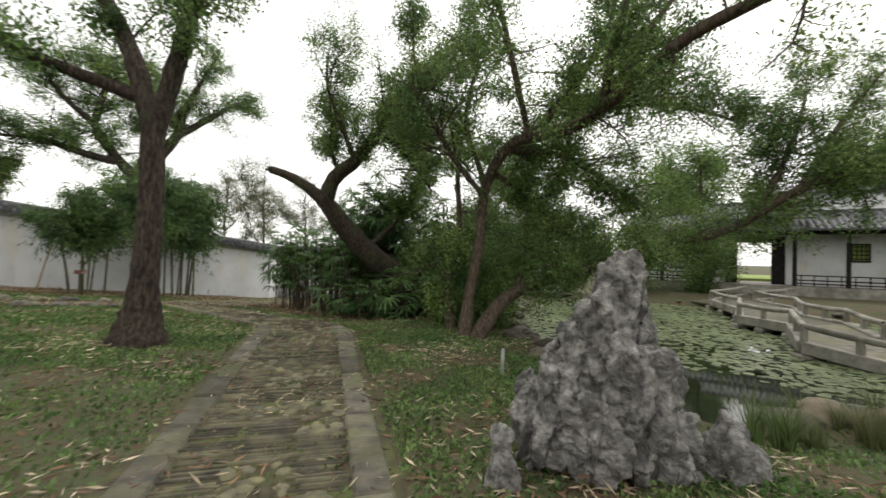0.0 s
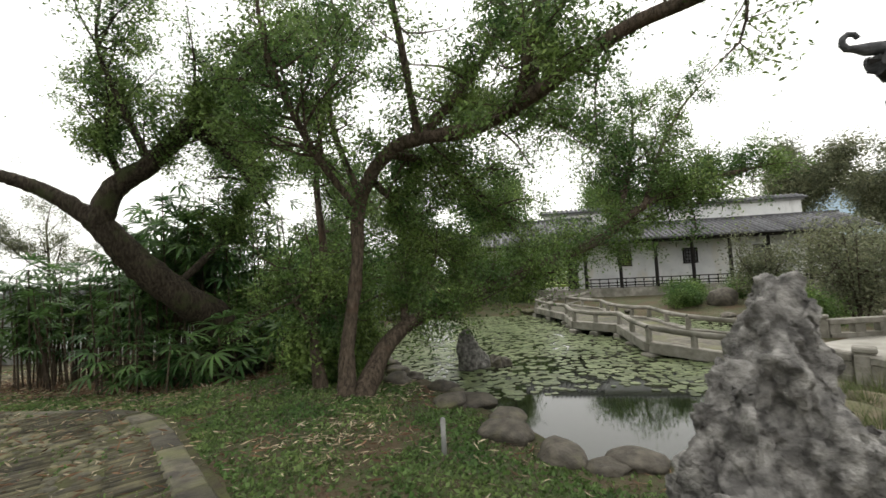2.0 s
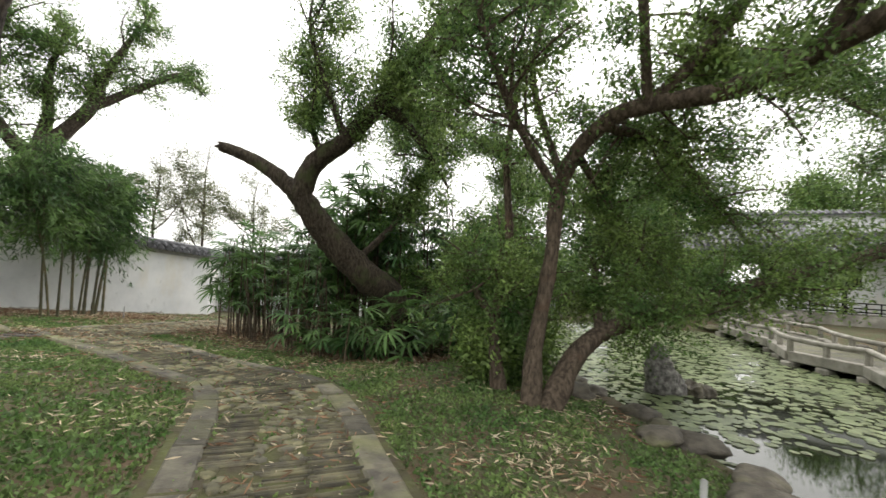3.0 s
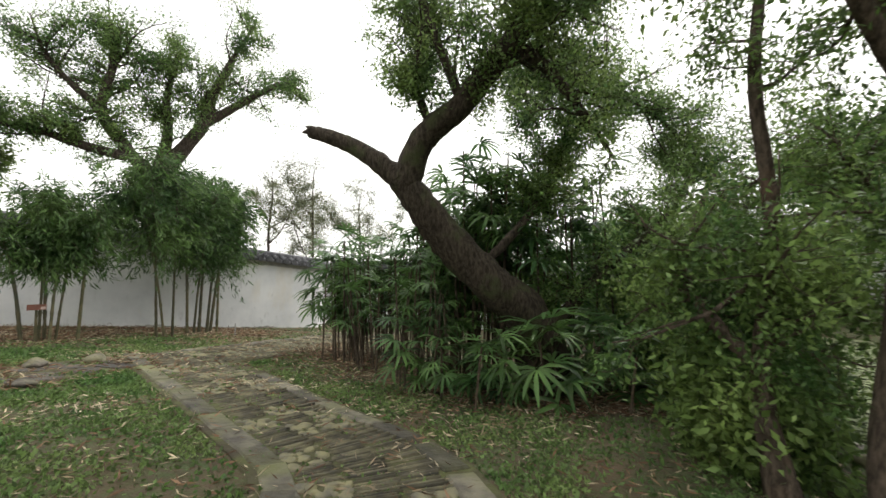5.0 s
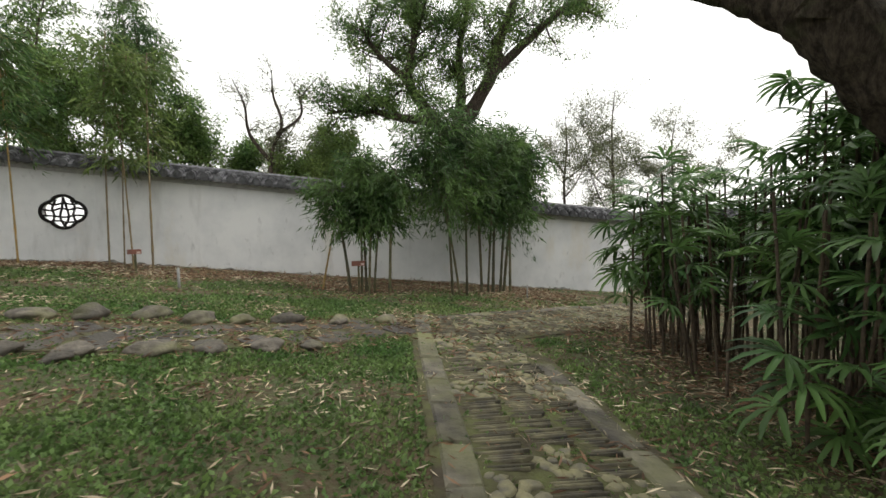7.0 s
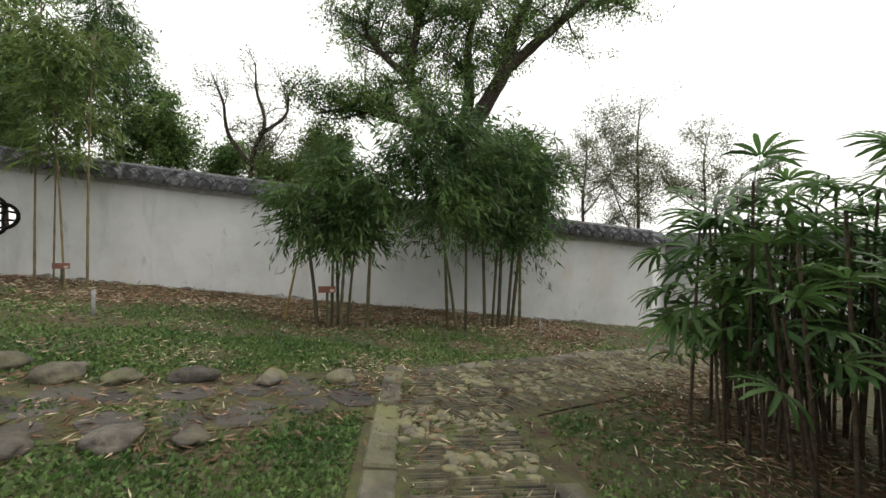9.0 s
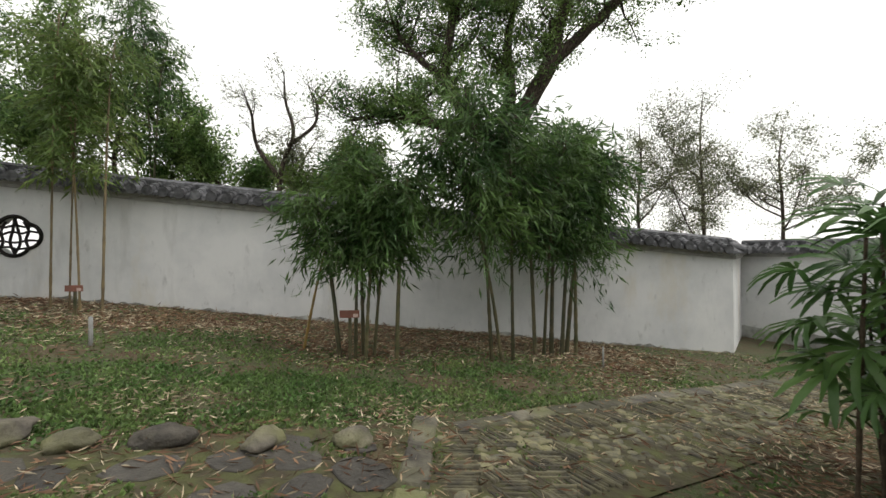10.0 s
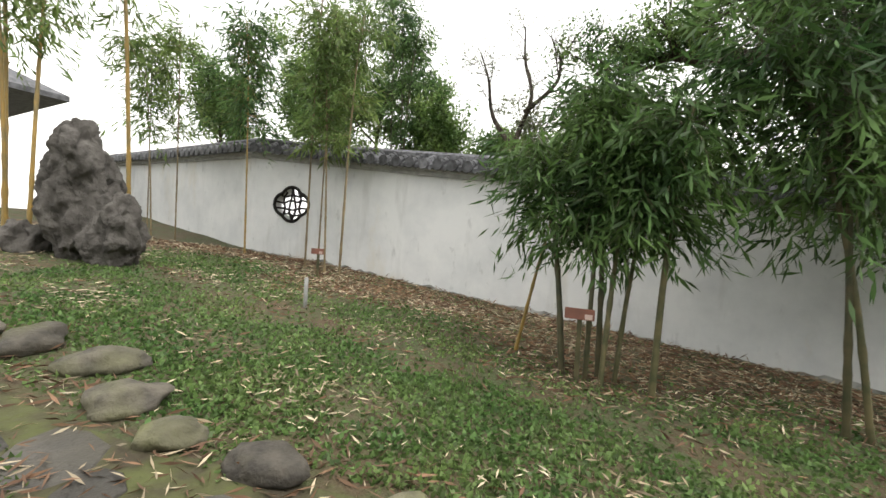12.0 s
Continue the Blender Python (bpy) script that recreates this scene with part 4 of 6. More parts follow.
def rock_mesh(name, seed, lobes, mat, rough=0.12, cell=0.022):
    """A craggy rock: lobes melted into one body, then carved with upright flutes, ridges and pits."""
    bm = bmesh.new()
    for (x, y, z, rx, ry, rz) in lobes:
        made = bmesh.ops.create_icosphere(bm, subdivisions=3, radius=1.0)
        for v in made["verts"]:
            k = 1 + 0.25 * noise.noise(v.co * 1.7 + Vector((seed * 3.1 + x * 9, y * 7, z * 5)))
            v.co = Vector((x + v.co.x * rx * k, y + v.co.y * ry * k, z + v.co.z * rz * k))
    raw = new("melted", finish("melted", bm, mat))
    mod = raw.modifiers.new("melt", "REMESH")
    mod.mode, mod.voxel_size = "VOXEL", cell
    me = bpy.data.meshes.new_from_object(raw.evaluated_get(bpy.context.evaluated_depsgraph_get()))
    bpy.data.objects.remove(raw)
    me.name = name
    off = Vector((seed * 5.3, seed * 2.1, 0))
    norms = [v.normal.copy() for v in me.vertices]
    for v, n in zip(me.vertices, norms):
        q = v.co + off
        q = q + Vector((noise.noise(q * 4), noise.noise(q * 4 + Vector((9, 0, 0))), noise.noise(q * 4 + Vector((0, 7, 0))))) * 0.05
        big = noise.voronoi(Vector((q.x * 5.5, q.y * 5.5, q.z * 2.4)))[0]
        small = noise.voronoi(Vector((q.x * 15, q.y * 15, q.z * 8)))[0]
        flute = noise.noise(Vector((q.x * 7, q.y * 7, q.z * 1.6)))
        crag = noise.ridged_multi_fractal(Vector((q.x * 5, q.y * 5, q.z * 2.6)), 0.8, 2.3, 6, 1.0, 2.0)
        groove = noise.ridged_multi_fractal(Vector((q.x * 8, q.y * 8, q.z * 1.5)), 0.9, 2.1, 4, 1.0, 2.0)
        grit = noise.noise(q * 38) + 0.6 * noise.noise(q * 80)
        k = rough * (0.6 * min(big[1] - big[0], 0.45) + 0.28 * min(small[1] - small[0], 0.35) + 0.42 * flute + 0.2 * (crag - 1.2) - 0.11 * (groove - 1.1) + 0.045 * grit - 0.3)
        v.co += n * k
    me.polygons.foreach_set("use_smooth", [True] * len(me.polygons))
    me.materials.clear()
    me.materials.append(mat)
    me.update()
    return me


def rock(seed, x, y, lobes, label, mat="lake_rock", rough=0.14, name="garden_rock", cell=0.02):
    me = rock_mesh(name, seed, lobes, M[mat], rough, cell)
    return thing(name, label, "rock", Matrix.Translation((x, y, max(at(x, y), -0.42))), data=me)


rock(1, 1.0, 2.62, [(0.08, 0.0, 0.5, 0.24, 0.24, 0.6), (0.12, 0.0, 0.88, 0.19, 0.18, 0.4), (0.1, 0.02, 1.06, 0.14, 0.14, 0.25), (-0.16, 0.05, 0.5, 0.19, 0.2, 0.42), (0.16, -0.24, 0.45, 0.13, 0.13, 0.36),
                    (0.3, 0.0, 0.32, 0.15, 0.18, 0.4), (-0.46, 0.0, 0.25, 0.11, 0.14, 0.36), (-0.12, -0.22, 0.2, 0.16, 0.14, 0.3), (-0.08, 0.08, 0.8, 0.1, 0.13, 0.2), (0.25, 0.05, 0.72, 0.09, 0.12, 0.22),
                    (-0.33, -0.1, 0.3, 0.15, 0.15, 0.32), (0.4, -0.08, 0.1, 0.13, 0.14, 0.3), (-0.02, -0.12, 0.62, 0.1, 0.1, 0.2), (0.22, -0.12, 0.2, 0.18, 0.16, 0.3)],
     "tall pitted grey limestone garden rock on the lawn", rough=0.21, cell=0.012)
rock(2, 1.74, 2.55, [(0, 0, 0.08, 0.15, 0.16, 0.28), (0.1, 0.05, 0.02, 0.17, 0.16, 0.2)], "small pointed limestone beside the tall rock")
rock(3, 0.35, 2.35, [(0, 0, 0.1, 0.1, 0.1, 0.26)], "small upright stone at the tall rock's foot")
rock(4, 3.17, 9.0, [(0, 0, 0.2, 0.26, 0.24, 0.48), (-0.04, 0.02, 0.42, 0.2, 0.2, 0.36), (0.14, 0, 0.05, 0.28, 0.24, 0.34), (0.05, 0, -0.35, 0.34, 0.34, 0.3)], "upright grey rock standing in the pond", rough=0.09)
rock(5, 3.75, 8.9, [(0, 0, 0.02, 0.26, 0.22, 0.2), (0, 0, -0.3, 0.26, 0.22, 0.25)], "low brown rock in the pond", mat="boulder")
rock(6, -12.5, 5.25, [(-0.1, 0, 0.75, 0.5, 0.5, 1.0), (0.15, 0.1, 1.35, 0.3, 0.32, 0.55), (0.1, 0.55, 0.35, 0.36, 0.36, 0.6), (-0.1, -0.8, 0.15, 0.4, 0.35, 0.35)],
     "big dark rockery stone beside the stepping path", mat="dark_rock", rough=0.2, cell=0.03)


def boulder(seed, x, y, rx, ry, rz, label, mat="boulder", rot=0.0, group="", sink=0.3):
    bm = bmesh.new()
    bmesh.ops.create_icosphere(bm, subdivisions=3, radius=1.0)
    for v in bm.verts:
        k = 1 + 0.38 * noise.noise(v.co * 1.2 + Vector((seed * 4.7, seed, 0))) + 0.12 * noise.noise(v.co * 2.8 + Vector((seed, 0, 0))) + 0.04 * noise.noise(v.co * 7 + Vector((seed, 0, 0))) + 0.05 * noise.ridged_multi_fractal(v.co * 1.5 + Vector((seed, 0, 0)), 0.9, 2.2, 4, 1.0, 2.0)
        v.co = Vector((v.co.x * rx * k, v.co.y * ry * k, v.co.z * rz * k))
    return thing("boulder", label, "stone", Matrix.Translation((x, y, at(x, y) + rz * (1 - 2 * sink))) @ pose(0, 0, 0, 0, 0, rot), group, data=finish("boulder", bm, M[mat], True))


rs = np.random.default_rng(3)
far_edge = [(-8.28, 8.68, .22), (-8.1, 9.17, .23), (-7.78, 9.78, .22), (-7.5, 10.38, .21), (-8.6, 8.25, .26), (-9.05, 7.85, .24), (-9.25, 7.25, .27), (-9.4, 6.75, .24), (-9.75, 6.2, .26), (-10.0, 5.6, .25)]
for k, (x, y, r) in enumerate(far_edge):
    boulder(k, x, y, r * rs.uniform(0.65, 1.0), r * rs.uniform(0.55, 0.8), r * 0.36, "rounded grey boulder edging the stepping path", rot=rs.uniform(0, 180), group="boulders along the stepping path")
for k, (x, y, r) in enumerate(((-7.42, 7.55, .24), (-7.2, 8.0, .18), (-7.05, 8.5, .2), (-6.9, 8.9, .16), (-7.65, 7.0, .2), (-7.85, 6.5, .22), (-8.1, 6.0, .2), (-8.35, 5.5, .22), (-7.5, 6.9, .14))):
    boulder(20 + k, x, y, r * 0.85, r * 0.65, r * 0.33, "low rounded boulder edging the stepping path", rot=rs.uniform(0, 180), group="boulders along the stepping path")
for k in range(60):
    i = rs.uniform(0, len(POND))
    a, b = Vector(POND[int(i)]), Vector(POND[(int(i) + 1) % len(POND)])
    q = a.lerp(b, i % 1)
    r = rs.uniform(0.09, 0.27)
    boulder(50 + k, q.x, q.y, r * 1.1, r * 0.85, r * 0.42, "weathered boulder at the pond's edge", rot=rs.uniform(0, 180), group="boulders round the pond", sink=0.35)
for k, (x, y, r) in enumerate(((1.75, 4.75, .24), (1.6, 5.4, .28), (1.6, 6.7, .24), (1.4, 8.2, .26), (2.2, 4.35, .22), (5.4, 2.7, .3), (5.0, 2.3, .26), (4.5, 3.9, .38), (5.2, 3.75, .36), (5.5, 3.2, .34), (4.9, 3.2, .3), (3.9, 4.3, .3))):
    boulder(120 + k, x, y, r * 1.05, r * 0.8, r * 0.42, "broad tan boulder on the pond's bank" if x > 3.8 else "broad weathered boulder on the pond's bank", "tan_boulder" if x > 3.8 else "boulder", rot=rs.uniform(0, 180), group="boulders round the pond", sink=0.32)

# ---------------------------------------------------------------- paths
PATH_MID = [(0.55, -3.4), (-0.36, 0.0), (-0.95, 2.2), (-1.78, 5.27), (-2.22, 6.9), (-2.75, 7.95), (-3.75, 8.85), (-4.9, 9.75), (-6.05, 10.65), (-7.1, 11.5)]


def path_rows(mid, step):
    """Places along a smoothed centre line with the way and the distance gone."""
    p = smooth_path([(x, y, 0, 0) for x, y in mid], 24)[:, :2]
    ln = np.concatenate([[0], np.cumsum(np.linalg.norm(np.diff(p, axis=0), axis=1))])
    out = []
    for d in np.arange(0, ln[-1], step):
        x, y = np.interp(d, ln, p[:, 0]), np.interp(d, ln, p[:, 1])
        x2, y2 = np.interp(d + 0.05, ln, p[:, 0]), np.interp(d + 0.05, ln, p[:, 1])
        w = Vector((x2 - x, y2 - y)).normalized() if d + 0.05 < ln[-1] else w
        out.append((Vector((x, y)), w, d))
    return out


def strip(name, mid, half, mat, lift, step=0.3, n=4):
    rows = path_rows(mid, step)
    vs, fs = [], []
    for c, w, d in rows:
        s = Vector((w.y, -w.x))
        for k in range(n + 1):
            q = c + s * half * (2 * k / n - 1)
            vs.append((q.x, q.y, gz(q.x, q.y) + lift))
    for i in range(len(rows) - 1):
        for k in range(n):
            a = i * (n + 1) + k
            fs.append((a, a + 1, a + n + 2, a + n + 1))
    return mesh_from(name, vs, fs, mat, True)


garden_path = thing("garden_path", "cobbled garden path of slate and mossy stones between kerbs", "path", kind="structure", data=strip("garden_path", PATH_MID, 0.78, M["mortar"], 0.012))
CROSS_MID = [(-6.75, 10.9), (-6.62, 12.2), (-6.4, 14.0), (-6.05, 16.5), (-5.6, 19.5), (-5.2, 22.0)]
cross_path = thing("side_path", "dark cobbled side path leading past the wall's corner", "path", kind="structure", data=strip("side_path", CROSS_MID, 0.75, M["mortar"], 0.016))
STEP_MID = [(-7.3, 10.3), (-7.45, 9.4), (-7.75, 8.2), (-8.35, 6.9), (-9.05, 5.4), (-9.9, 3.6)]
step_path = thing("stepping_path", "flagstone stepping path bordered by boulders", "path", kind="structure", data=strip("stepping_path", STEP_MID, 0.55, M["mortar"], 0.008))


def slab_mesh(name, sx, sy, h, mat, seed, cut=0.012):
    bm = bmesh.new()
    rng = random.Random(seed)
    top = []
    for x, y in ((-1, -1), (1, -1), (1, 1), (-1, 1)):
        top.append(Vector((x * sx / 2 + rng.uniform(-1, 1) * sx * 0.02, y * sy / 2 + rng.uniform(-1, 1) * sy * 0.02, h)))
    a = [bm.verts.new(v) for v in top]
    b = [bm.verts.new((v.x, v.y, -0.06)) for v in top]
    bm.faces.new(a)
    for i in range(4):
        bm.faces.new((b[i], b[(i + 1) % 4], a[(i + 1) % 4], a[i]))
    bmesh.ops.bevel(bm, geom=[e for e in bm.edges if all(v.co.z > 0 for v in e.verts)], offset=cut, segments=1, affect="EDGES")
    bmesh.ops.recalc_face_normals(bm, faces=bm.faces)
    return finish(name, bm, mat)


CURBS = [slab_mesh("kerb_stone", 0.22, ln, 0.026, M["curb"], k, 0.018) for k, ln in enumerate((0.6, 0.52, 0.66, 0.45))]


def kerbs(owner, mid, half, start=0.0, stop=99, sides=(-1, 1)):
    rows = path_rows(mid, 0.05)
    for sd in sides:
        d = start
        k = 0
        while d < min(stop, rows[-1][2]) - 0.3:
            ln = (0.6, 0.52, 0.66, 0.45)[k % 4]
            i = min(int((d + ln / 2) / 0.05), len(rows) - 1)
            c, w, _ = rows[i]
            s = Vector((w.y, -w.x)) * sd
            q = c + s * half
            part("kerb_stone", CURBS[k % 4], owner, on_ground(q.x, q.y, math.degrees(math.atan2(w.y, w.x)) - 90 + rs.uniform(-1, 1), rs.uniform(0, 0.01)))
            d += ln * (1 + 0.1 * (sd > 0 and 0)) + 0.012
            k += 1


kerbs(garden_path, PATH_MID, 0.61, stop=15.4, sides=(1,))
kerbs(garden_path, PATH_MID, 0.61, sides=(-1,))
kerbs(cross_path, CROSS_MID, 0.68, 0.4, sides=(-1,))


def cobble_mesh(seed, mat):
    bm = bmesh.new()
    rng = random.Random(seed)
    n = 7
    ang = [2 * math.pi * (i + rng.uniform(-0.25, 0.25)) / n for i in range(n)]
    rad = [rng.uniform(0.75, 1.1) for _ in range(n)]
    lo = [bm.verts.new((math.cos(a) * r, math.sin(a) * r * 0.75, -0.3)) for a, r in zip(ang, rad)]
    hi = [bm.verts.new((math.cos(a) * r * 0.92, math.sin(a) * r * 0.69, 0.1)) for a, r in zip(ang, rad)]
    tp = [bm.verts.new((math.cos(a) * r * 0.6, math.sin(a) * r * 0.45, 0.24)) for a, r in zip(ang, rad)]
    for i in range(n):
        k = (i + 1) % n
        bm.faces.new((lo[i], lo[k], hi[k], hi[i]))
        bm.faces.new((hi[i], hi[k], tp[k], tp[i]))
    bm.faces.new(tp)
    return finish("cobble", bm, mat, True)


COBBLES = [cobble_mesh(k, M["cobble"]) for k in range(5)]


def pave(owner, mid, half, near, seed):
    """Patches of edge-set slates and of flat cobbles, alternating along and across the path."""
    rng = np.random.default_rng(seed)
    rows = path_rows(mid, 0.03)
    slates, rest, count = [], [], 0
    cell = 0.36
    for i in range(0, len(rows), 12):
        c, w, d = rows[i]
        s = Vector((w.y, -w.x))
        for lane in range(3):
            u0 = (-half + 2 * half * lane / 3)
            kind = rng.random()
            if kind < 0.55:
                for j in range(0, 12):
                    if i + j >= len(rows) or rng.random() < 0.1:
                        continue
                    c2, w2, _ = rows[i + j]
                    s2 = Vector((w2.y, -w2.x))
                    ln = 2 * half / 3 * rng.uniform(0.75, 1.05)
                    m0 = c2 + s2 * (u0 + half / 3 + rng.uniform(-0.03, 0.03))
                    z = gz(m0.x, m0.y) + 0.012 + rng.uniform(0.004, 0.018)
                    a = [m0 + s2 * ln / 2 + w2 * 0.008, m0 - s2 * ln / 2 + w2 * rng.uniform(0.004, 0.012), m0 - s2 * ln / 2 - w2 * 0.008, m0 + s2 * ln / 2 - w2 * rng.uniform(0.004, 0.012)]
                    v = np.array([(q.x, q.y, z) for q in a] + [(q.x, q.y, z - 0.05) for q in a])
                    slates.append((v, np.array([(0, 1, 2, 3), (0, 4, 5, 1), (1, 5, 6, 2), (2, 6, 7, 3), (3, 7, 4, 0)])))
            else:
                for j in range(15):
                    f, g = rng.uniform(0, 1), rng.uniform(0, 1)
                    k = min(i + int(12 * g), len(rows) - 1)
                    c2, w2, _ = rows[k]
                    q = c2 + Vector((w2.y, -w2.x)) * (u0 + 2 * half / 3 * f)
                    r = rng.uniform(0.045, 0.085)
                    m = Matrix.Translation((q.x, q.y, gz(q.x, q.y) + 0.012)) @ pose(0, 0, 0, rng.uniform(-4, 4), rng.uniform(-4, 4), rng.uniform(0, 360)) @ Matrix.Diagonal((r, r, r * 0.9, 1))
                    if near(q) and count < 290:
                        part("cobble", COBBLES[rng.integers(5)], owner, m)
                        count += 1
                    else:
                        rest.append((m, rng.integers(5)))
    v, q = joined(slates)
    ob = part("slates", fast_mesh("slates", v, q, M["slate"]), owner)
    ob["kind"] = "stuff"
    if rest:
        vs, fs = [], []
        for m, k in rest:
            off = len(vs)
            vs += [m @ v.co for v in COBBLES[k].vertices]
            fs += [tuple(off + i for i in p.vertices) for p in COBBLES[k].polygons]
        ob = part("cobbles", mesh_from("cobbles", vs, fs, M["cobble"], True), owner)
        ob["kind"] = "stuff"


FLAGS = []


def flag_mesh(seed):
    bm = bmesh.new()
    rng = random.Random(seed)
    n = 8
    pts = [(math.cos(2 * math.pi * i / n) * rng.uniform(0.8, 1.1), math.sin(2 * math.pi * i / n) * rng.uniform(0.8, 1.1)) for i in range(n)]
    hi = [bm.verts.new((x * 0.95, y * 0.95, 0.016)) for x, y in pts]
    md = [bm.verts.new((x, y, 0.009)) for x, y in pts]
    lo = [bm.verts.new((x, y, -0.05)) for x, y in pts]
    bm.faces.new(hi)
    for i in range(n):
        k = (i + 1) % n
        bm.faces.new((md[i], md[k], hi[k], hi[i]))
        bm.faces.new((lo[i], lo[k], md[k], md[i]))
    return finish("flagstone", bm, M["flag"])


FLAGS = [flag_mesh(k) for k in range(4)]
for c, w, d in path_rows(STEP_MID, 0.44):
    s = Vector((w.y, -w.x))
    for u in (-0.3, 0.16) if d is not None and rs.uniform(0, 1) < 0.6 else (-0.34, 0.02, 0.36):
        q = c + s * (u + rs.uniform(-0.05, 0.05)) + w * rs.uniform(-0.06, 0.06)
        r = rs.uniform(0.14, 0.27)
        part("flagstone", FLAGS[rs.integers(4)], step_path, on_ground(q.x, q.y, rs.uniform(0, 360), rs.uniform(-0.004, 0.006)) @ Matrix.Diagonal((r * 1.2, r * 0.9, 1, 1)))

pave(garden_path, PATH_MID, 0.5, lambda q: q.y > 1.2 and q.y < 10.5, 4)
pave(cross_path, CROSS_MID, 0.6, lambda q: q.y < 14.0, 5)

# ---------------------------------------------------------------- hall across the pond
HALL = Matrix.Translation((19.3, 16.5, 0.0)) @ pose(0, 0, 0, 0, 0, -35)


def roof_slope(owner, m, length, run, drop, pitch=0.24, name="roof_tiles"):
    """Rows of cover tiles on a straight slope; x along the eave, falling towards -y."""
    vs, qs = [], []
    ang = np.linspace(0, np.pi, 6)
    for k in range(int(length / pitch) + 1):
        x0 = k * pitch
        ring = np.array([[x0 + math.cos(a) * 0.07, 0, 0.03 + math.sin(a) * 0.07] for a in ang])
        v = np.vstack([ring, ring + [0, -run - 0.04, -drop - 0.02]])
        q = np.array([(i, i + 1, i + 7, i + 6) for i in range(5)] + [(6, 7, 10, 11), (7, 8, 9, 10)])
        vs.append((v, q))
    v, q = joined(vs)
    v = np.array([(m @ Vector(p))[:] for p in v])
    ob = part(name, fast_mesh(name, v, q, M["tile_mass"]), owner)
    ob["kind"] = "stuff"
    bm = bmesh.new()
    c = [bm.verts.new(m @ Vector(p)) for p in ((-0.1, 0, 0.02), (length + 0.1, 0, 0.02), (length + 0.1, -run, -drop + 0.02), (-0.1, -run, -drop + 0.02),
                                               (-0.1, 0, -0.06), (length + 0.1, 0, -0.06), (length + 0.1, -run, -drop - 0.06), (-0.1, -run, -drop - 0.06))]
    for ids in ((0, 3, 2, 1), (4, 5, 6, 7), (3, 7, 6, 2), (0, 1, 5, 4), (1, 2, 6, 5), (0, 4, 7, 3)):
        bm.faces.new([c[i] for i in ids])
    part("roof_bed", finish("roof_bed", bm, M["tile_mass"]), owner)


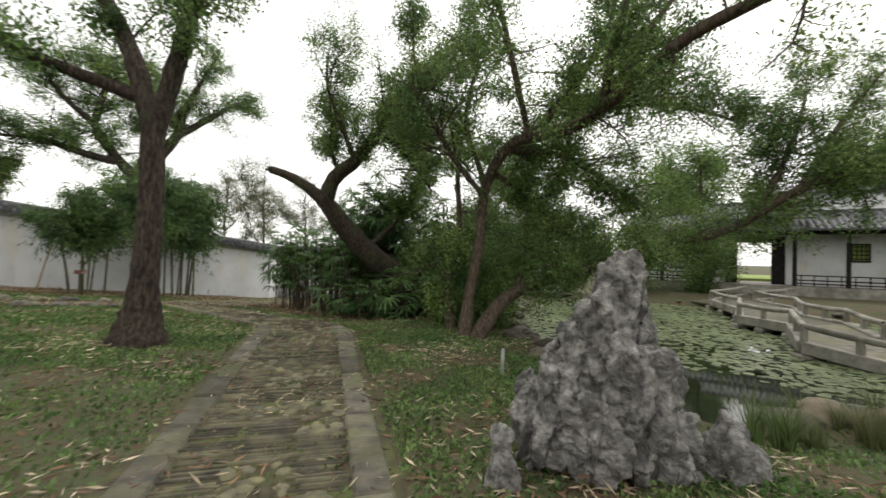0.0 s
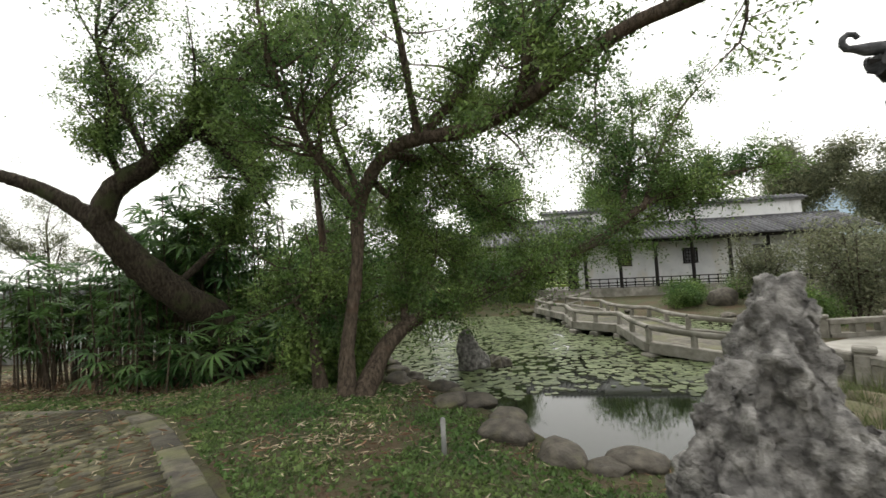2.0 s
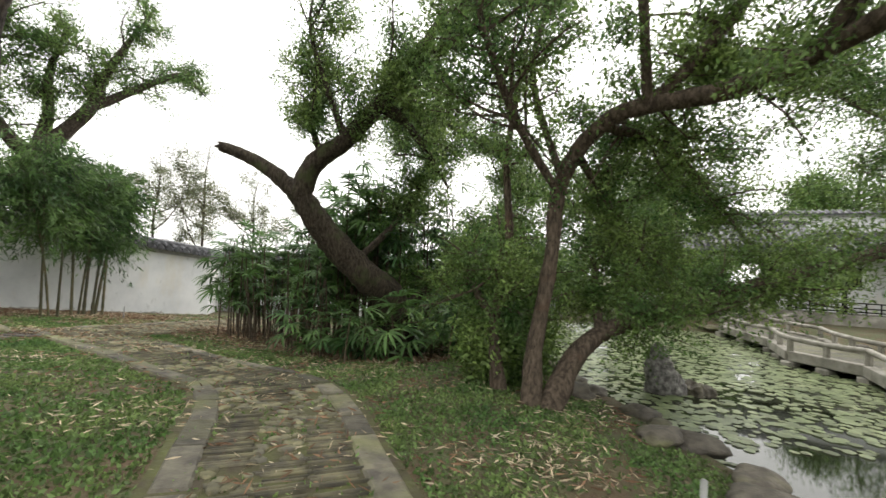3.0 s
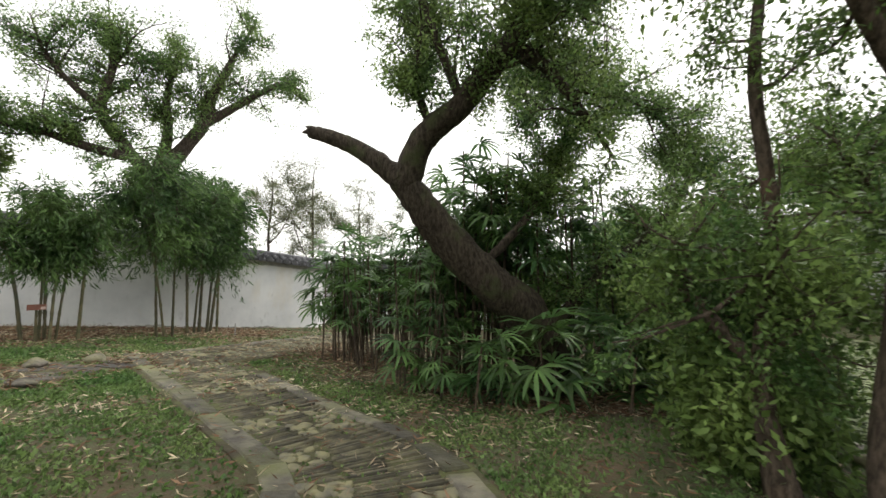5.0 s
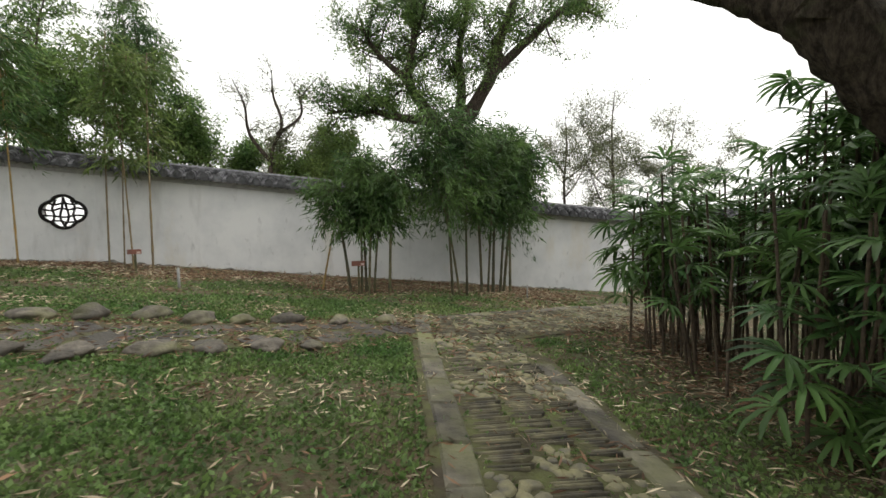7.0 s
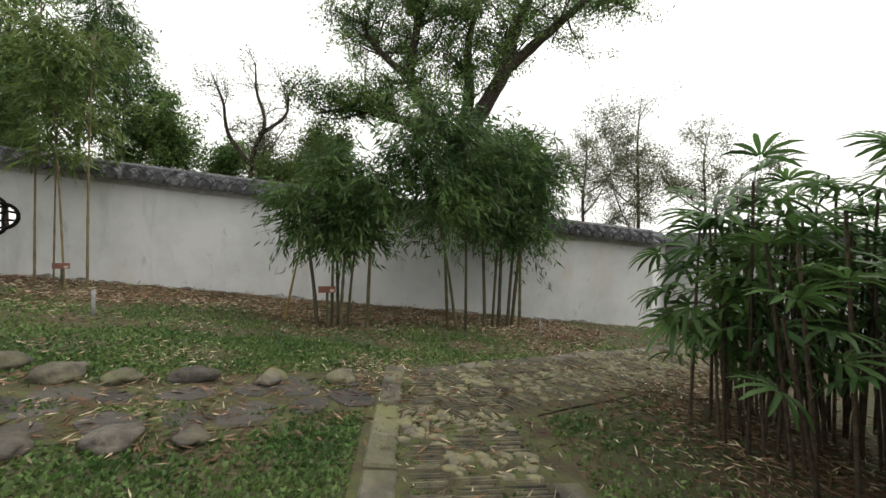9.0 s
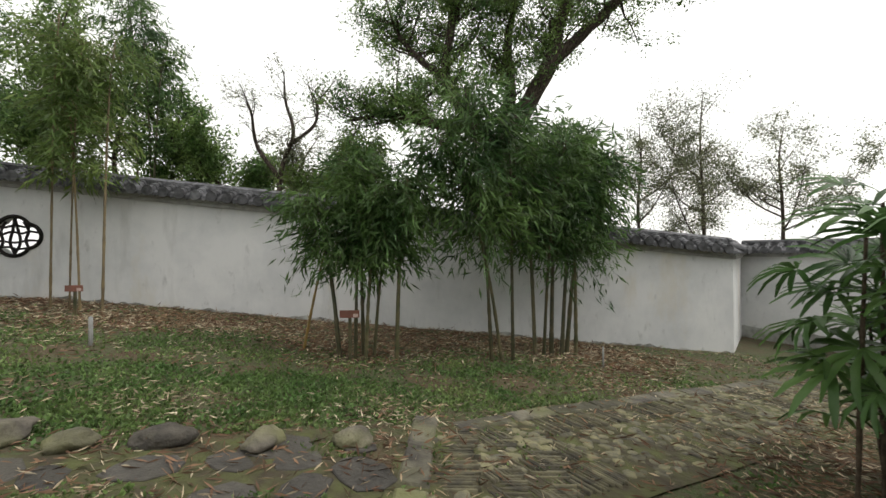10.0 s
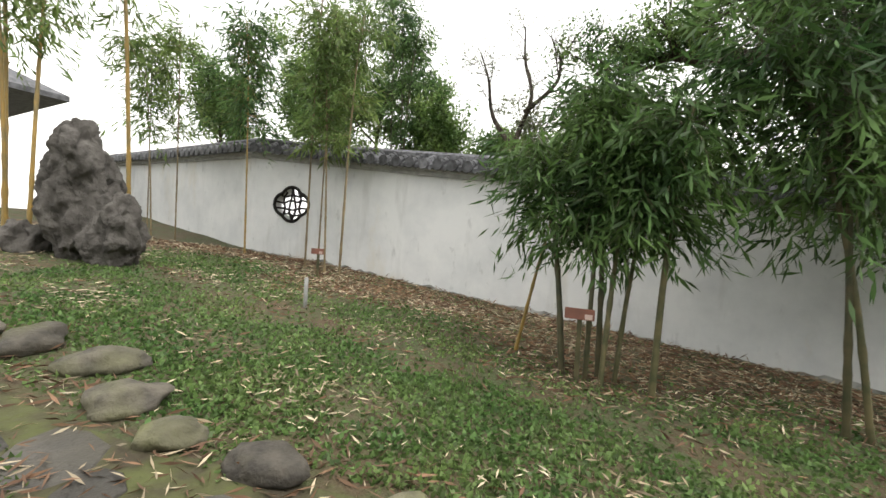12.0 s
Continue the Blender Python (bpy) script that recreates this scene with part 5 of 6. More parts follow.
def build_hall():
    """A white gallery: plinth, back wall with lattice windows and a doorway, columns, low rail, tiled lean-to roof, and a taller wall above."""
    hall = thing("gallery_hall", "long white gallery with dark columns and grey tiled roof", "building", HALL)
    x0, x1 = -11.0, 8.0
    front, wall_y = -0.95, 0.35
    floor, eave = 0.42, 2.85
    part("plinth", box_mesh("plinth", (x0, front - 0.25, -0.6), (x1, wall_y + 3.4, floor), M["rail_stone"]), hall)
    for k in range(3):
        part("step", box_mesh("step", (-7.2, front - 0.55 - 0.3 * k, -0.6), (-4.4, front - 0.25 - 0.3 * k - 0.003, floor - 0.17 * (k + 1)), M["rail_stone"]), hall)
    bm = bmesh.new()
    door = (-6.6, -5.0)
    for a, b, lo, hi in ((x0, door[0], floor, 3.2), (door[1], x1, floor, 3.2), (door[0], door[1], 2.5, 3.2)):
        box(bm, (a, wall_y, lo), (b, wall_y + 0.25, hi))
    part("wall", finish("hall_wall", bm, M["plaster"]), hall)
    bm = bmesh.new()
    box(bm, (x0, wall_y + 3.0, floor), (door[0] - 0.4, wall_y + 3.25, 3.2))
    box(bm, (door[1] + 0.4, wall_y + 3.0, floor), (x1, wall_y + 3.25, 3.2))
    part("wall", finish("hall_back_wall", bm, M["plaster"]), hall)
    bm = bmesh.new()
    for a, b in ((door[0] - 0.35, door[0] + 0.15), (door[1] - 0.15, door[1] + 0.35)):
        box(bm, (a, wall_y - 0.06, floor), (b, wall_y + 0.3, 2.6))
    box(bm, (door[0] - 0.35, wall_y - 0.07, 2.35), (door[1] + 0.35, wall_y + 0.31, 2.62))
    part("door_frame", finish("door_frame", bm, M["timber"]), hall, label="black open doorway")
    cols = [-2.72 + 1.7 * k for k in range(-5, 7)]
    for x in cols:
        if door[0] < x < door[1]:
            continue
        bm = bmesh.new()
        bmesh.ops.create_cone(bm, cap_ends=True, segments=10, radius1=0.085, radius2=0.08, depth=eave - floor, matrix=Matrix.Translation((x, front, (eave + floor) / 2)))
        part("column", finish("column", bm, M["timber"], False), hall)
    part("beam", box_mesh("beam", (x0, front - 0.06, eave - 0.22), (x1, front + 0.06, eave), M["timber"]), hall)
    for a, b in zip(cols, cols[1:]):
        if a < door[1] + 0.2 and b > door[0] - 0.2:
            continue
        bm = bmesh.new()
        for z in (0.52, 0.66, 0.86):
            box(bm, (a, front - 0.03, z), (b, front + 0.03, z + 0.05))
        for k in range(4):
            x = a + (b - a) * (k + 0.5) / 4
            box(bm, (x - 0.02, front - 0.025, 0.44), (x + 0.02, front + 0.025, 0.86))
        part("railing", finish("railing", bm, M["timber"]), hall)
    for x in (-2.2, 1.05, 4.4):
        win = part("window", None, hall)
        bm = bmesh.new()
        for a, b, c, d in ((x - 0.36, x + 0.36, 1.5, 1.57), (x - 0.36, x + 0.36, 2.23, 2.3), (x - 0.36, x - 0.29, 1.5, 2.3), (x + 0.29, x + 0.36, 1.5, 2.3)):
            box(bm, (a, wall_y - 0.05, c), (b, wall_y + 0.02, d))
        part("window_frame", finish("window_frame", bm, M["timber"]), win)
        bm = bmesh.new()
        for k in range(4):
            u = x - 0.29 + 0.58 * (k + 0.5) / 4
            box(bm, (u - 0.02, wall_y - 0.03, 1.55), (u + 0.02, wall_y + 0.0, 2.25))
            v = 1.55 + 0.7 * (k + 0.5) / 4
            box(bm, (x - 0.3, wall_y - 0.034, v - 0.02), (x + 0.3, wall_y - 0.004, v + 0.02))
        part("lattice", finish("lattice", bm, M["timber"]), win)
        part("pane", box_mesh("pane", (x - 0.3, wall_y - 0.012, 1.55), (x + 0.3, wall_y - 0.004, 2.25), M["far_lawn"] if x < 0 else M["tile_mass"]), win)
    roof_slope(hall, Matrix.Translation((x0 - 0.4, 0.95, 3.7)), x1 - x0 + 0.8, 2.5, 0.87)
    part("ridge", box_mesh("ridge", (x0 - 0.4, 0.85, 3.66), (x1 + 0.4, 1.1, 3.84), M["tile"]), hall)
    bm = bmesh.new()
    box(bm, (-6.2, 1.3, 3.0), (7.0, 1.6, 4.55))
    part("upper_wall", finish("upper_wall", bm, M["plaster"]), hall, label="tall white upper wall")
    part("upper_cornice", box_mesh("upper_cornice", (-6.3, 1.2, 4.55), (7.1, 1.7, 4.66), M["trim"]), hall)
    roof_slope(hall, Matrix.Translation((-6.3, 1.5, 4.84)), 13.4, 0.42, 0.16, name="upper_tiles")
    # porch over the doorway
    roof_slope(hall, Matrix.Translation((-7.7, -0.2, 4.05)), 3.8, 1.5, 0.75, name="porch_tiles")
    part("porch_ridge", box_mesh("porch_ridge", (-7.8, -0.3, 4.0), (-3.8, -0.1, 4.2), M["tile"]), hall)
    return hall


build_hall()
far_lawn = thing("far_lawn", "bright lawn seen through the doorway", "lawn", HALL, kind="structure",
                 data=box_mesh("far_lawn", (-14, 4.2, -0.3), (6, 16, 0.55), M["far_lawn"]))

# white wall behind the terrace, and the hills
w, m, ln = wall_run("wall_far", (26.0, 13.5), (31.0, -6.0), 2.3, za=-0.3, zb=-0.3)
wall_cap(w, m, ln, pieces=False)


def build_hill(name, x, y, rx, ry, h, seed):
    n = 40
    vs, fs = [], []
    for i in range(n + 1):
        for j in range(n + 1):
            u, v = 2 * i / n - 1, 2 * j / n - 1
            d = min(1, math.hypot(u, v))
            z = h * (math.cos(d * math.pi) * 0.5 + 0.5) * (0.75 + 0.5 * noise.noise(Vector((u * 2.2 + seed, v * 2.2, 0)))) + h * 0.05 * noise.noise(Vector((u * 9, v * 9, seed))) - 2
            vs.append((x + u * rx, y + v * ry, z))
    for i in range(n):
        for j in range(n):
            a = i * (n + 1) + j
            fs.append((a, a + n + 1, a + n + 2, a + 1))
    thing(name, "wooded hill in the far distance, blue haze painted into its colour", "hill", kind="structure", data=mesh_from(name, vs, fs, M["hill"], True))


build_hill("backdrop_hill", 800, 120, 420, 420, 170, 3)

# ---------------------------------------------------------------- terrace and stone rails
FLOOR_Z = -0.30
TERRACE = [(6.05, 2.75), (7.2, 6.1), (10.3, 6.55), (13.2, 5.3), (24.0, 4.0), (24.0, -6.0), (6.6, -6.0)]


def build_terrace():
    bm = bmesh.new()
    top = [bm.verts.new((x, y, FLOOR_Z)) for x, y in TERRACE]
    low = [bm.verts.new((x, y, -1.0)) for x, y in TERRACE]
    bm.faces.new(top)
    n = len(top)
    for i in range(n):
        bm.faces.new((top[i], low[i], low[(i + 1) % n], top[(i + 1) % n]))
    bmesh.ops.recalc_face_normals(bm, faces=bm.faces)
    return thing("terrace", "pale paved terrace floor beside the pond", "terrace", kind="structure", data=finish("terrace", bm, M["deck"]))


terrace = build_terrace()


def post_mesh(h):
    bm = bmesh.new()
    box(bm, (-0.11, -0.11, -0.5), (0.11, 0.11, h * 0.8), None, 0.012)
    box(bm, (-0.09, -0.09, h * 0.8), (0.09, 0.09, h * 0.85))
    box(bm, (-0.125, -0.125, h * 0.85), (0.125, 0.125, h), None, 0.02)
    return finish("rail_post", bm, M["rail_stone"])


POST = post_mesh(0.5)


def stone_rail(points, z0, z1, label, slots=3, height=0.4, name="stone_railing", posts=True):
    """Posts at the points, and between them a kerb, a top rail and short blocks with open slots."""
    ob = thing(name, label, "railing")
    n = len(points) - 1
    for i, (x, y) in enumerate(points):
        if posts:
            part("rail_post", POST, ob, Matrix.Translation((x, y, z0 + (z1 - z0) * i / n)) @ pose(0, 0, 0, 0, 0, 20))
    for i in range(n):
        a, b = Vector((*points[i], z0 + (z1 - z0) * i / n)), Vector((*points[i + 1], z0 + (z1 - z0) * (i + 1) / n))
        ln = (b - a).length
        m = Matrix.Translation(a) @ (b - a).to_track_quat("X", "Z").to_matrix().to_4x4()
        e = 0.115 if posts else -0.02
        me = bmesh.new()
        box(me, (e, -0.085, height - 0.12), (ln - e, 0.085, height), m, 0.02)
        part("top_rail", finish("top_rail", me, M["rail_stone"]), ob)
        me = bmesh.new()
        box(me, (e, -0.1, -0.5), (ln - e, 0.1, 0.1), m)
        part("base_rail", finish("base_rail", me, M["rail_stone"]), ob)
        k = max(1, int(ln / 0.75))
        for j in range(k + 1):
            u = e + (ln - 2 * e) * j / k
            w = 0.12
            u = min(max(u, e + w + 0.003), ln - e - w - 0.003)
            me = bmesh.new()
            box(me, (u - w, -0.07, 0.1), (u + w, 0.07, height - 0.12), m)
            part("block", finish("block", me, M["rail_stone"]), ob)
    return ob


stone_rail([(6.0, 2.85), (6.6, 4.45), (7.2, 6.1)], FLOOR_Z, FLOOR_Z, "weathered grey stone railing with slots along the terrace")
stone_rail([(10.3, 6.5), (11.8, 5.9), (13.2, 5.25), (15.5, 4.9)], FLOOR_Z, FLOOR_Z, "weathered grey stone railing at the terrace's back edge")


def build_bridge():
    """A low zigzag bridge: deck slabs, posts and log-like rails on both sides."""
    ob = thing("zigzag_bridge", "low zigzag stone bridge with rough rails over the pond", "bridge")
    left = [(7.2, 6.25), (6.6, 7.75), (8.1, 9.85), (7.9, 11.3), (9.1, 13.0), (10.0, 15.8), (13.0, 18.2)]
    right = [(9.6, 6.55), (8.75, 8.4), (9.9, 10.4), (10.0, 11.7), (11.4, 13.7), (12.0, 16.3), (14.2, 17.2)]
    zs = (FLOOR_Z, -0.16, -0.12, -0.12, -0.11, -0.08, 0.0)
    for i in range(6):
        bm = bmesh.new()
        c = [Vector((*left[i], zs[i])), Vector((*right[i], zs[i])), Vector((*right[i + 1], zs[i + 1])), Vector((*left[i + 1], zs[i + 1]))]
        hi = [bm.verts.new(v) for v in c]
        lo = [bm.verts.new(v - Vector((0, 0, 0.1))) for v in c]
        bm.faces.new(hi)
        bm.faces.new(lo[::-1])
        for k in range(4):
            bm.faces.new((hi[k], lo[k], lo[(k + 1) % 4], hi[(k + 1) % 4]))
        bmesh.ops.recalc_face_normals(bm, faces=bm.faces)
        part("deck_slab", finish("deck_slab", bm, M["curb"]), ob)
        for line in (left, right):
            a, b = Vector((*line[i], zs[i])), Vector((*line[i + 1], zs[i + 1]))
            p = smooth_path([(*(a + Vector((0, 0, 0.34))), 0.055), (*((a + b) / 2 + Vector((0, 0, 0.31))), 0.06), (*(b + Vector((0, 0, 0.34))), 0.055)], 5)
            v, q = tube_arrays(p[:, :3], p[:, 3], 8, 0.05, rs)
            part("rail", fast_mesh("rail", v, q, M["rail_stone"], True), ob)
            me = bmesh.new()
            turn = Matrix.Translation(a) @ (b - a).to_track_quat("X", "Z").to_matrix().to_4x4()
            box(me, (0.02, -0.1, -0.16), ((b - a).length - 0.02, 0.1, 0.06), turn, 0.015)
            part("edge_beam", finish("edge_beam", me, M["rail_stone"]), ob, label="pale stone edge beam")
            for f in (0.0, 0.5):
                c0 = a.lerp(b, f)
                me = bmesh.new()
                box(me, (-0.05, -0.05, 0.0), (0.05, 0.05, 0.32), Matrix.Translation(c0), 0.015)
                part("post", finish("post", me, M["rail_stone"]), ob)
                me = bmesh.new()
                box(me, (-0.14, -0.14, -0.9), (0.14, 0.14, -0.17), Matrix.Translation(c0), 0.03)
                part("pier", finish("pier", me, M["rail_stone"]), ob)
    return ob


build_bridge()

# ---------------------------------------------------------------- pavilion
PAV = Matrix.Translation((7.1, 2.92, FLOOR_Z)) @ pose(0, 0, 0, 0, 0, -6)
PX, PY = 8.0, 4.6          # the posts' rectangle: x away, y from 0 to -PY


def build_pavilion():
    pav = thing("pavilion", "open black timber pavilion with upturned grey tile roof", "pavilion", PAV)
    ht = 3.35
    part("base", box_mesh("base", (-0.55, -PY - 0.5, -0.6), (PX + 0.5, 0.5, 0.06), M["rail_stone"], 0.02), pav)
    for x in (0, 2.5, 5.6, PX):
        for y in (0, -PY):
            bm = bmesh.new()
            bmesh.ops.create_cone(bm, cap_ends=True, segments=14, radius1=0.125, radius2=0.115, depth=ht, matrix=Matrix.Translation((x, y, ht / 2 + 0.06)))
            part("post", finish("post", bm, M["timber"], True), pav)
    for y in (0, -PY):
        part("beam", box_mesh("beam", (-0.1, y - 0.09, ht - 0.35), (PX + 0.1, y + 0.09, ht + 0.05), M["timber"]), pav)
    for x in (0, PX):
        part("beam", box_mesh("beam", (x - 0.085, -PY - 0.1, ht - 0.34), (x + 0.085, 0.1, ht + 0.06), M["timber"]), pav)
    # roof: a grid over the eave rectangle, rising to a ridge, corners swept up
    ov, rise = 0.95, 2.0
    n = 24
    def roof_z(u, v):
        """u, v in -1..1 over the eave rectangle."""
        d = max(abs(u), abs(v))
        corner = (min(abs(u), abs(v)) / max(d, 1e-6)) ** 5 * d ** 3
        return ht + 0.34 + rise * (1 - d) ** 1.35 + 0.42 * corner
    cx, cy = PX / 2, -PY / 2
    hx, hy = PX / 2 + ov, PY / 2 + ov
    def spot(u, v, dz=0.0):
        return Vector((cx + u * hx, cy + v * hy, roof_z(u, v) + dz))
    bm = bmesh.new()
    g = [[bm.verts.new(spot(2 * i / n - 1, 2 * j / n - 1)) for j in range(n + 1)] for i in range(n + 1)]
    g2 = [[bm.verts.new(spot(2 * i / n - 1, 2 * j / n - 1, -0.1)) for j in range(n + 1)] for i in range(n + 1)]
    for i in range(n):
        for j in range(n):
            bm.faces.new((g[i][j], g[i + 1][j], g[i + 1][j + 1], g[i][j + 1]))
            bm.faces.new((g2[i][j], g2[i][j + 1], g2[i + 1][j + 1], g2[i + 1][j]))
    for k in range(n):
        for a, b, c, d in ((g[k][0], g2[k][0], g2[k + 1][0], g[k + 1][0]), (g[k][n], g[k + 1][n], g2[k + 1][n], g2[k][n]),
                           (g[0][k], g[0][k + 1], g2[0][k + 1], g2[0][k]), (g[n][k], g2[n][k], g2[n][k + 1], g[n][k + 1])):
            bm.faces.new((a, b, c, d))
    bm.normal_update()
    part("roof", finish("roof", bm, M["timber"]), pav, label="black timber roof bed")
    # tile columns down each side
    tiles = []
    caps = []
    pitch = 0.29
    for side in range(4):
        half = hy if side in (0, 2) else hx
        deep = hx if side in (0, 2) else hy
        for k in range(int(2 * half / pitch)):
            w = -1 + pitch * (k + 0.5) / half
            pts = []
            for f in np.linspace(max(abs(w), 0.02), 1.02, 7):
                if side == 0:
                    u, v = -f, w
                elif side == 2:
                    u, v = f, w
                elif side == 1:
                    u, v = w, f
                else:
                    u, v = w, -f
                uu, vv = max(-1, min(1, u)), max(-1, min(1, v))
                p = spot(uu, vv, 0.03)
                pts.append(Vector((cx + u * hx, cy + v * hy, p.z)))
            if (pts[-1] - pts[0]).length < 0.15:
                continue
            tiles.append(tube_arrays([p[:] for p in pts], [0.088] * 7, 8))
            caps.append((pts[-1], (pts[-1] - pts[-2]).normalized()))
    v, q = joined(tiles)
    ob = part("roof_tiles", fast_mesh("roof_tiles", v, q, M["tile_mass"], True), pav, label="grey clay cover tiles")
    ob["kind"] = "stuff"
    bm = bmesh.new()
    bmesh.ops.create_cone(bm, cap_ends=True, segments=12, radius1=0.1, radius2=0.1, depth=0.035)
    disc = finish("tile_end", bm, M["tile"])
    lip = bmesh.new()
    vs = [lip.verts.new(c) for c in ((-0.13, 0, 0), (0.13, 0, 0), (0.11, 0, -0.09), (0.0, 0, -0.16), (-0.11, 0, -0.09))]
    lip.faces.new(vs)
    bmesh.ops.solidify(lip, geom=lip.faces[:], thickness=0.015)
    lip = finish("drip_tile", lip, M["tile"])
    for p, d in caps:
        rot = d.to_track_quat("Z", "Y").to_matrix().to_4x4()
        part("tile_end", disc, pav, Matrix.Translation(p) @ rot)
        flat = Vector((d.x, d.y, 0)).normalized()
        part("drip_tile", lip, pav, Matrix.Translation(p + flat.cross(Vector((0, 0, 1))) * 0.145 + Vector((0, 0, 0.0))) @ flat.to_track_quat("Y", "Z").to_matrix().to_4x4())
    # hip ridges with curled ends
    for sx in (-1, 1):
        for sy in (-1, 1):
            pts = [(*spot(sx * f, sy * f, 0.12), 0.085) for f in np.linspace(0.1, 1.0, 10)]
            e = Vector(pts[-1][:3])
            out = Vector((sx * hx, sy * hy, 0)).normalized()
            for a in range(1, 8):
                t = radians(45 * a - 60)
                pts.append((*(e + out * (0.12 + 0.09 * math.sin(t) + 0.05) + Vector((0, 0, 0.13 - 0.1 * math.cos(t)))), 0.05 - 0.003 * a))
            p = np.array(pts)
            v, q = tube_arrays(p[:, :3], p[:, 3], 8)
            part("hip_ridge", fast_mesh("hip_ridge", v, q, M["tile"], True), pav)
    # rafters under the near eaves
    for k in range(34):
        y = 0.9 - (PY + 1.8) * (k + 0.5) / 34
        part("rafter", box_mesh("rafter", (-0.9, y - 0.035, ht + 0.14), (0.2, y + 0.035, ht + 0.22), M["timber"]), pav)
    for k in range(50):
        x = -0.9 + (PX + 1.8) * (k + 0.5) / 50
        part("rafter", box_mesh("rafter", (x - 0.035, -0.2, ht + 0.14), (x + 0.035, 0.9, ht + 0.22), M["timber"]), pav)
    return pav


build_pavilion()


def bench(m, length, label):
    """A seat rail: a plank seat on legs, and a curved slatted backrest that leans out."""
    ob = thing("pavilion_bench", label, "bench", m)
    part("seat", box_mesh("seat", (0, 0.0, 0.42), (length, 0.36, 0.47), M["timber"], 0.008), ob)
    n = max(2, int(length / 1.2))
    for k in range(n + 1):
        x = 0.12 + (length - 0.24) * k / n
        part("leg", box_mesh("leg", (x - 0.09, 0.04, 0.0), (x + 0.09, 0.3, 0.42), M["timber"]), ob)
    part("rail", box_mesh("rail", (0, -0.02, 0.2), (length, 0.03, 0.26), M["timber"]), ob)
    part("top_rail", box_mesh("top_rail", (-0.12, -0.30, 0.86), (length + 0.12, -0.22, 0.93), M["timber"], 0.01), ob)
    part("back_rail", box_mesh("back_rail", (-0.05, -0.2, 0.7), (length + 0.05, -0.14, 0.745), M["timber"]), ob)
    slat = tube_arrays([(0, 0.0, 0.45), (0, -0.1, 0.52), (0, -0.17, 0.66), (0, -0.26, 0.9)], [0.02] * 4, 5)
    slat = fast_mesh("slat", slat[0], slat[1], M["timber"], True)
    for k in range(int(length / 0.16)):
        part("slat", slat, ob, Matrix.Translation((0.08 + 0.16 * k, 0, 0)))
    for x in (0.0, length):
        pts = smooth_path([(x, 0.1, 0.05, 0.05), (x, -0.08, 0.35, 0.055), (x, -0.2, 0.65, 0.05), (x, -0.36, 0.9, 0.06), (x, -0.38, 1.0, 0.05)], 4)
        v, q = tube_arrays(pts[:, :3], pts[:, 3], 8)
        part("end_bracket", fast_mesh("end_bracket", v, q, M["timber"], True), ob)
    return ob


bench(PAV @ pose(-0.1, -0.2, 0.06, 0, 0, -90), PY - 0.4, "black timber bench with slatted backrest in the pavilion")
bench(PAV @ pose(2.3, 0.0, 0.06, 0, 0, 180), 2.1, "black timber bench with slatted backrest in the pavilion")
bench(PAV @ pose(7.8, 0.0, 0.06, 0, 0, 180), 2.0, "black timber bench with slatted backrest in the pavilion")
bench(PAV @ pose(PX + 0.1, -PY + 0.2, 0.06, 0, 0, 90), PY - 0.4, "black timber bench with slatted backrest in the pavilion")

# ---------------------------------------------------------------- small building at the west end
def build_house():
    ob = thing("garden_house", "white garden house with dark tiled eaves", "building", Matrix.Translation((-13.6, -1.9, 0.95)) @ pose(0, 0, 0, 0, 0, -35))
    part("wall", box_mesh("wall", (-4, -4.5, -0.5), (0, -0.2, 3.1), M["plaster"]), ob)
    part("post", box_mesh("post", (-0.1, -0.35, -0.3), (0.06, -0.19, 3.1), M["timber"]), ob)
    part("plinth", box_mesh("plinth", (-4.1, -4.6, -0.8), (0.1, -0.1, 0.35), M["rail_stone"]), ob)
    bm = bmesh.new()
    c = [(-5, -5.5, 3.2), (1.0, -5.5, 3.2), (1.0, 0.9, 3.2), (-5, 0.9, 3.2)]
    lo = [bm.verts.new(Vector(p) - Vector((0, 0, 0.12))) for p in c]
    hi = [bm.verts.new(p) for p in c]
    r = [bm.verts.new((-2, -3.8, 4.6)), bm.verts.new((-2, -0.9, 4.6))]
    bm.faces.new(lo[::-1])
    for k in range(4):
        bm.faces.new((lo[k], lo[(k + 1) % 4], hi[(k + 1) % 4], hi[k]))
    bm.faces.new((hi[0], hi[1], r[0]))
    bm.faces.new((hi[1], hi[2], r[1], r[0]))
    bm.faces.new((hi[2], hi[3], r[1]))
    bm.faces.new((hi[3], hi[0], r[0], r[1]))
    part("roof", finish("roof", bm, M["tile_mass"]), ob)
    v, q = joined([tube_arrays([(-2 + 0.0, -3.7 + 0.22 * k, 4.62), (0.2, -5.0 + 0.28 * k, 3.62), (1.05, -5.4 + 0.3 * k, 3.24)], [0.06] * 3, 6) for k in range(21)])
    tl = part("roof_tiles", fast_mesh("roof_tiles", v, q, M["tile_mass"], True), ob)
    tl["kind"] = "stuff"
    return ob


build_house()

# ---------------------------------------------------------------- lattice window in the garden wall


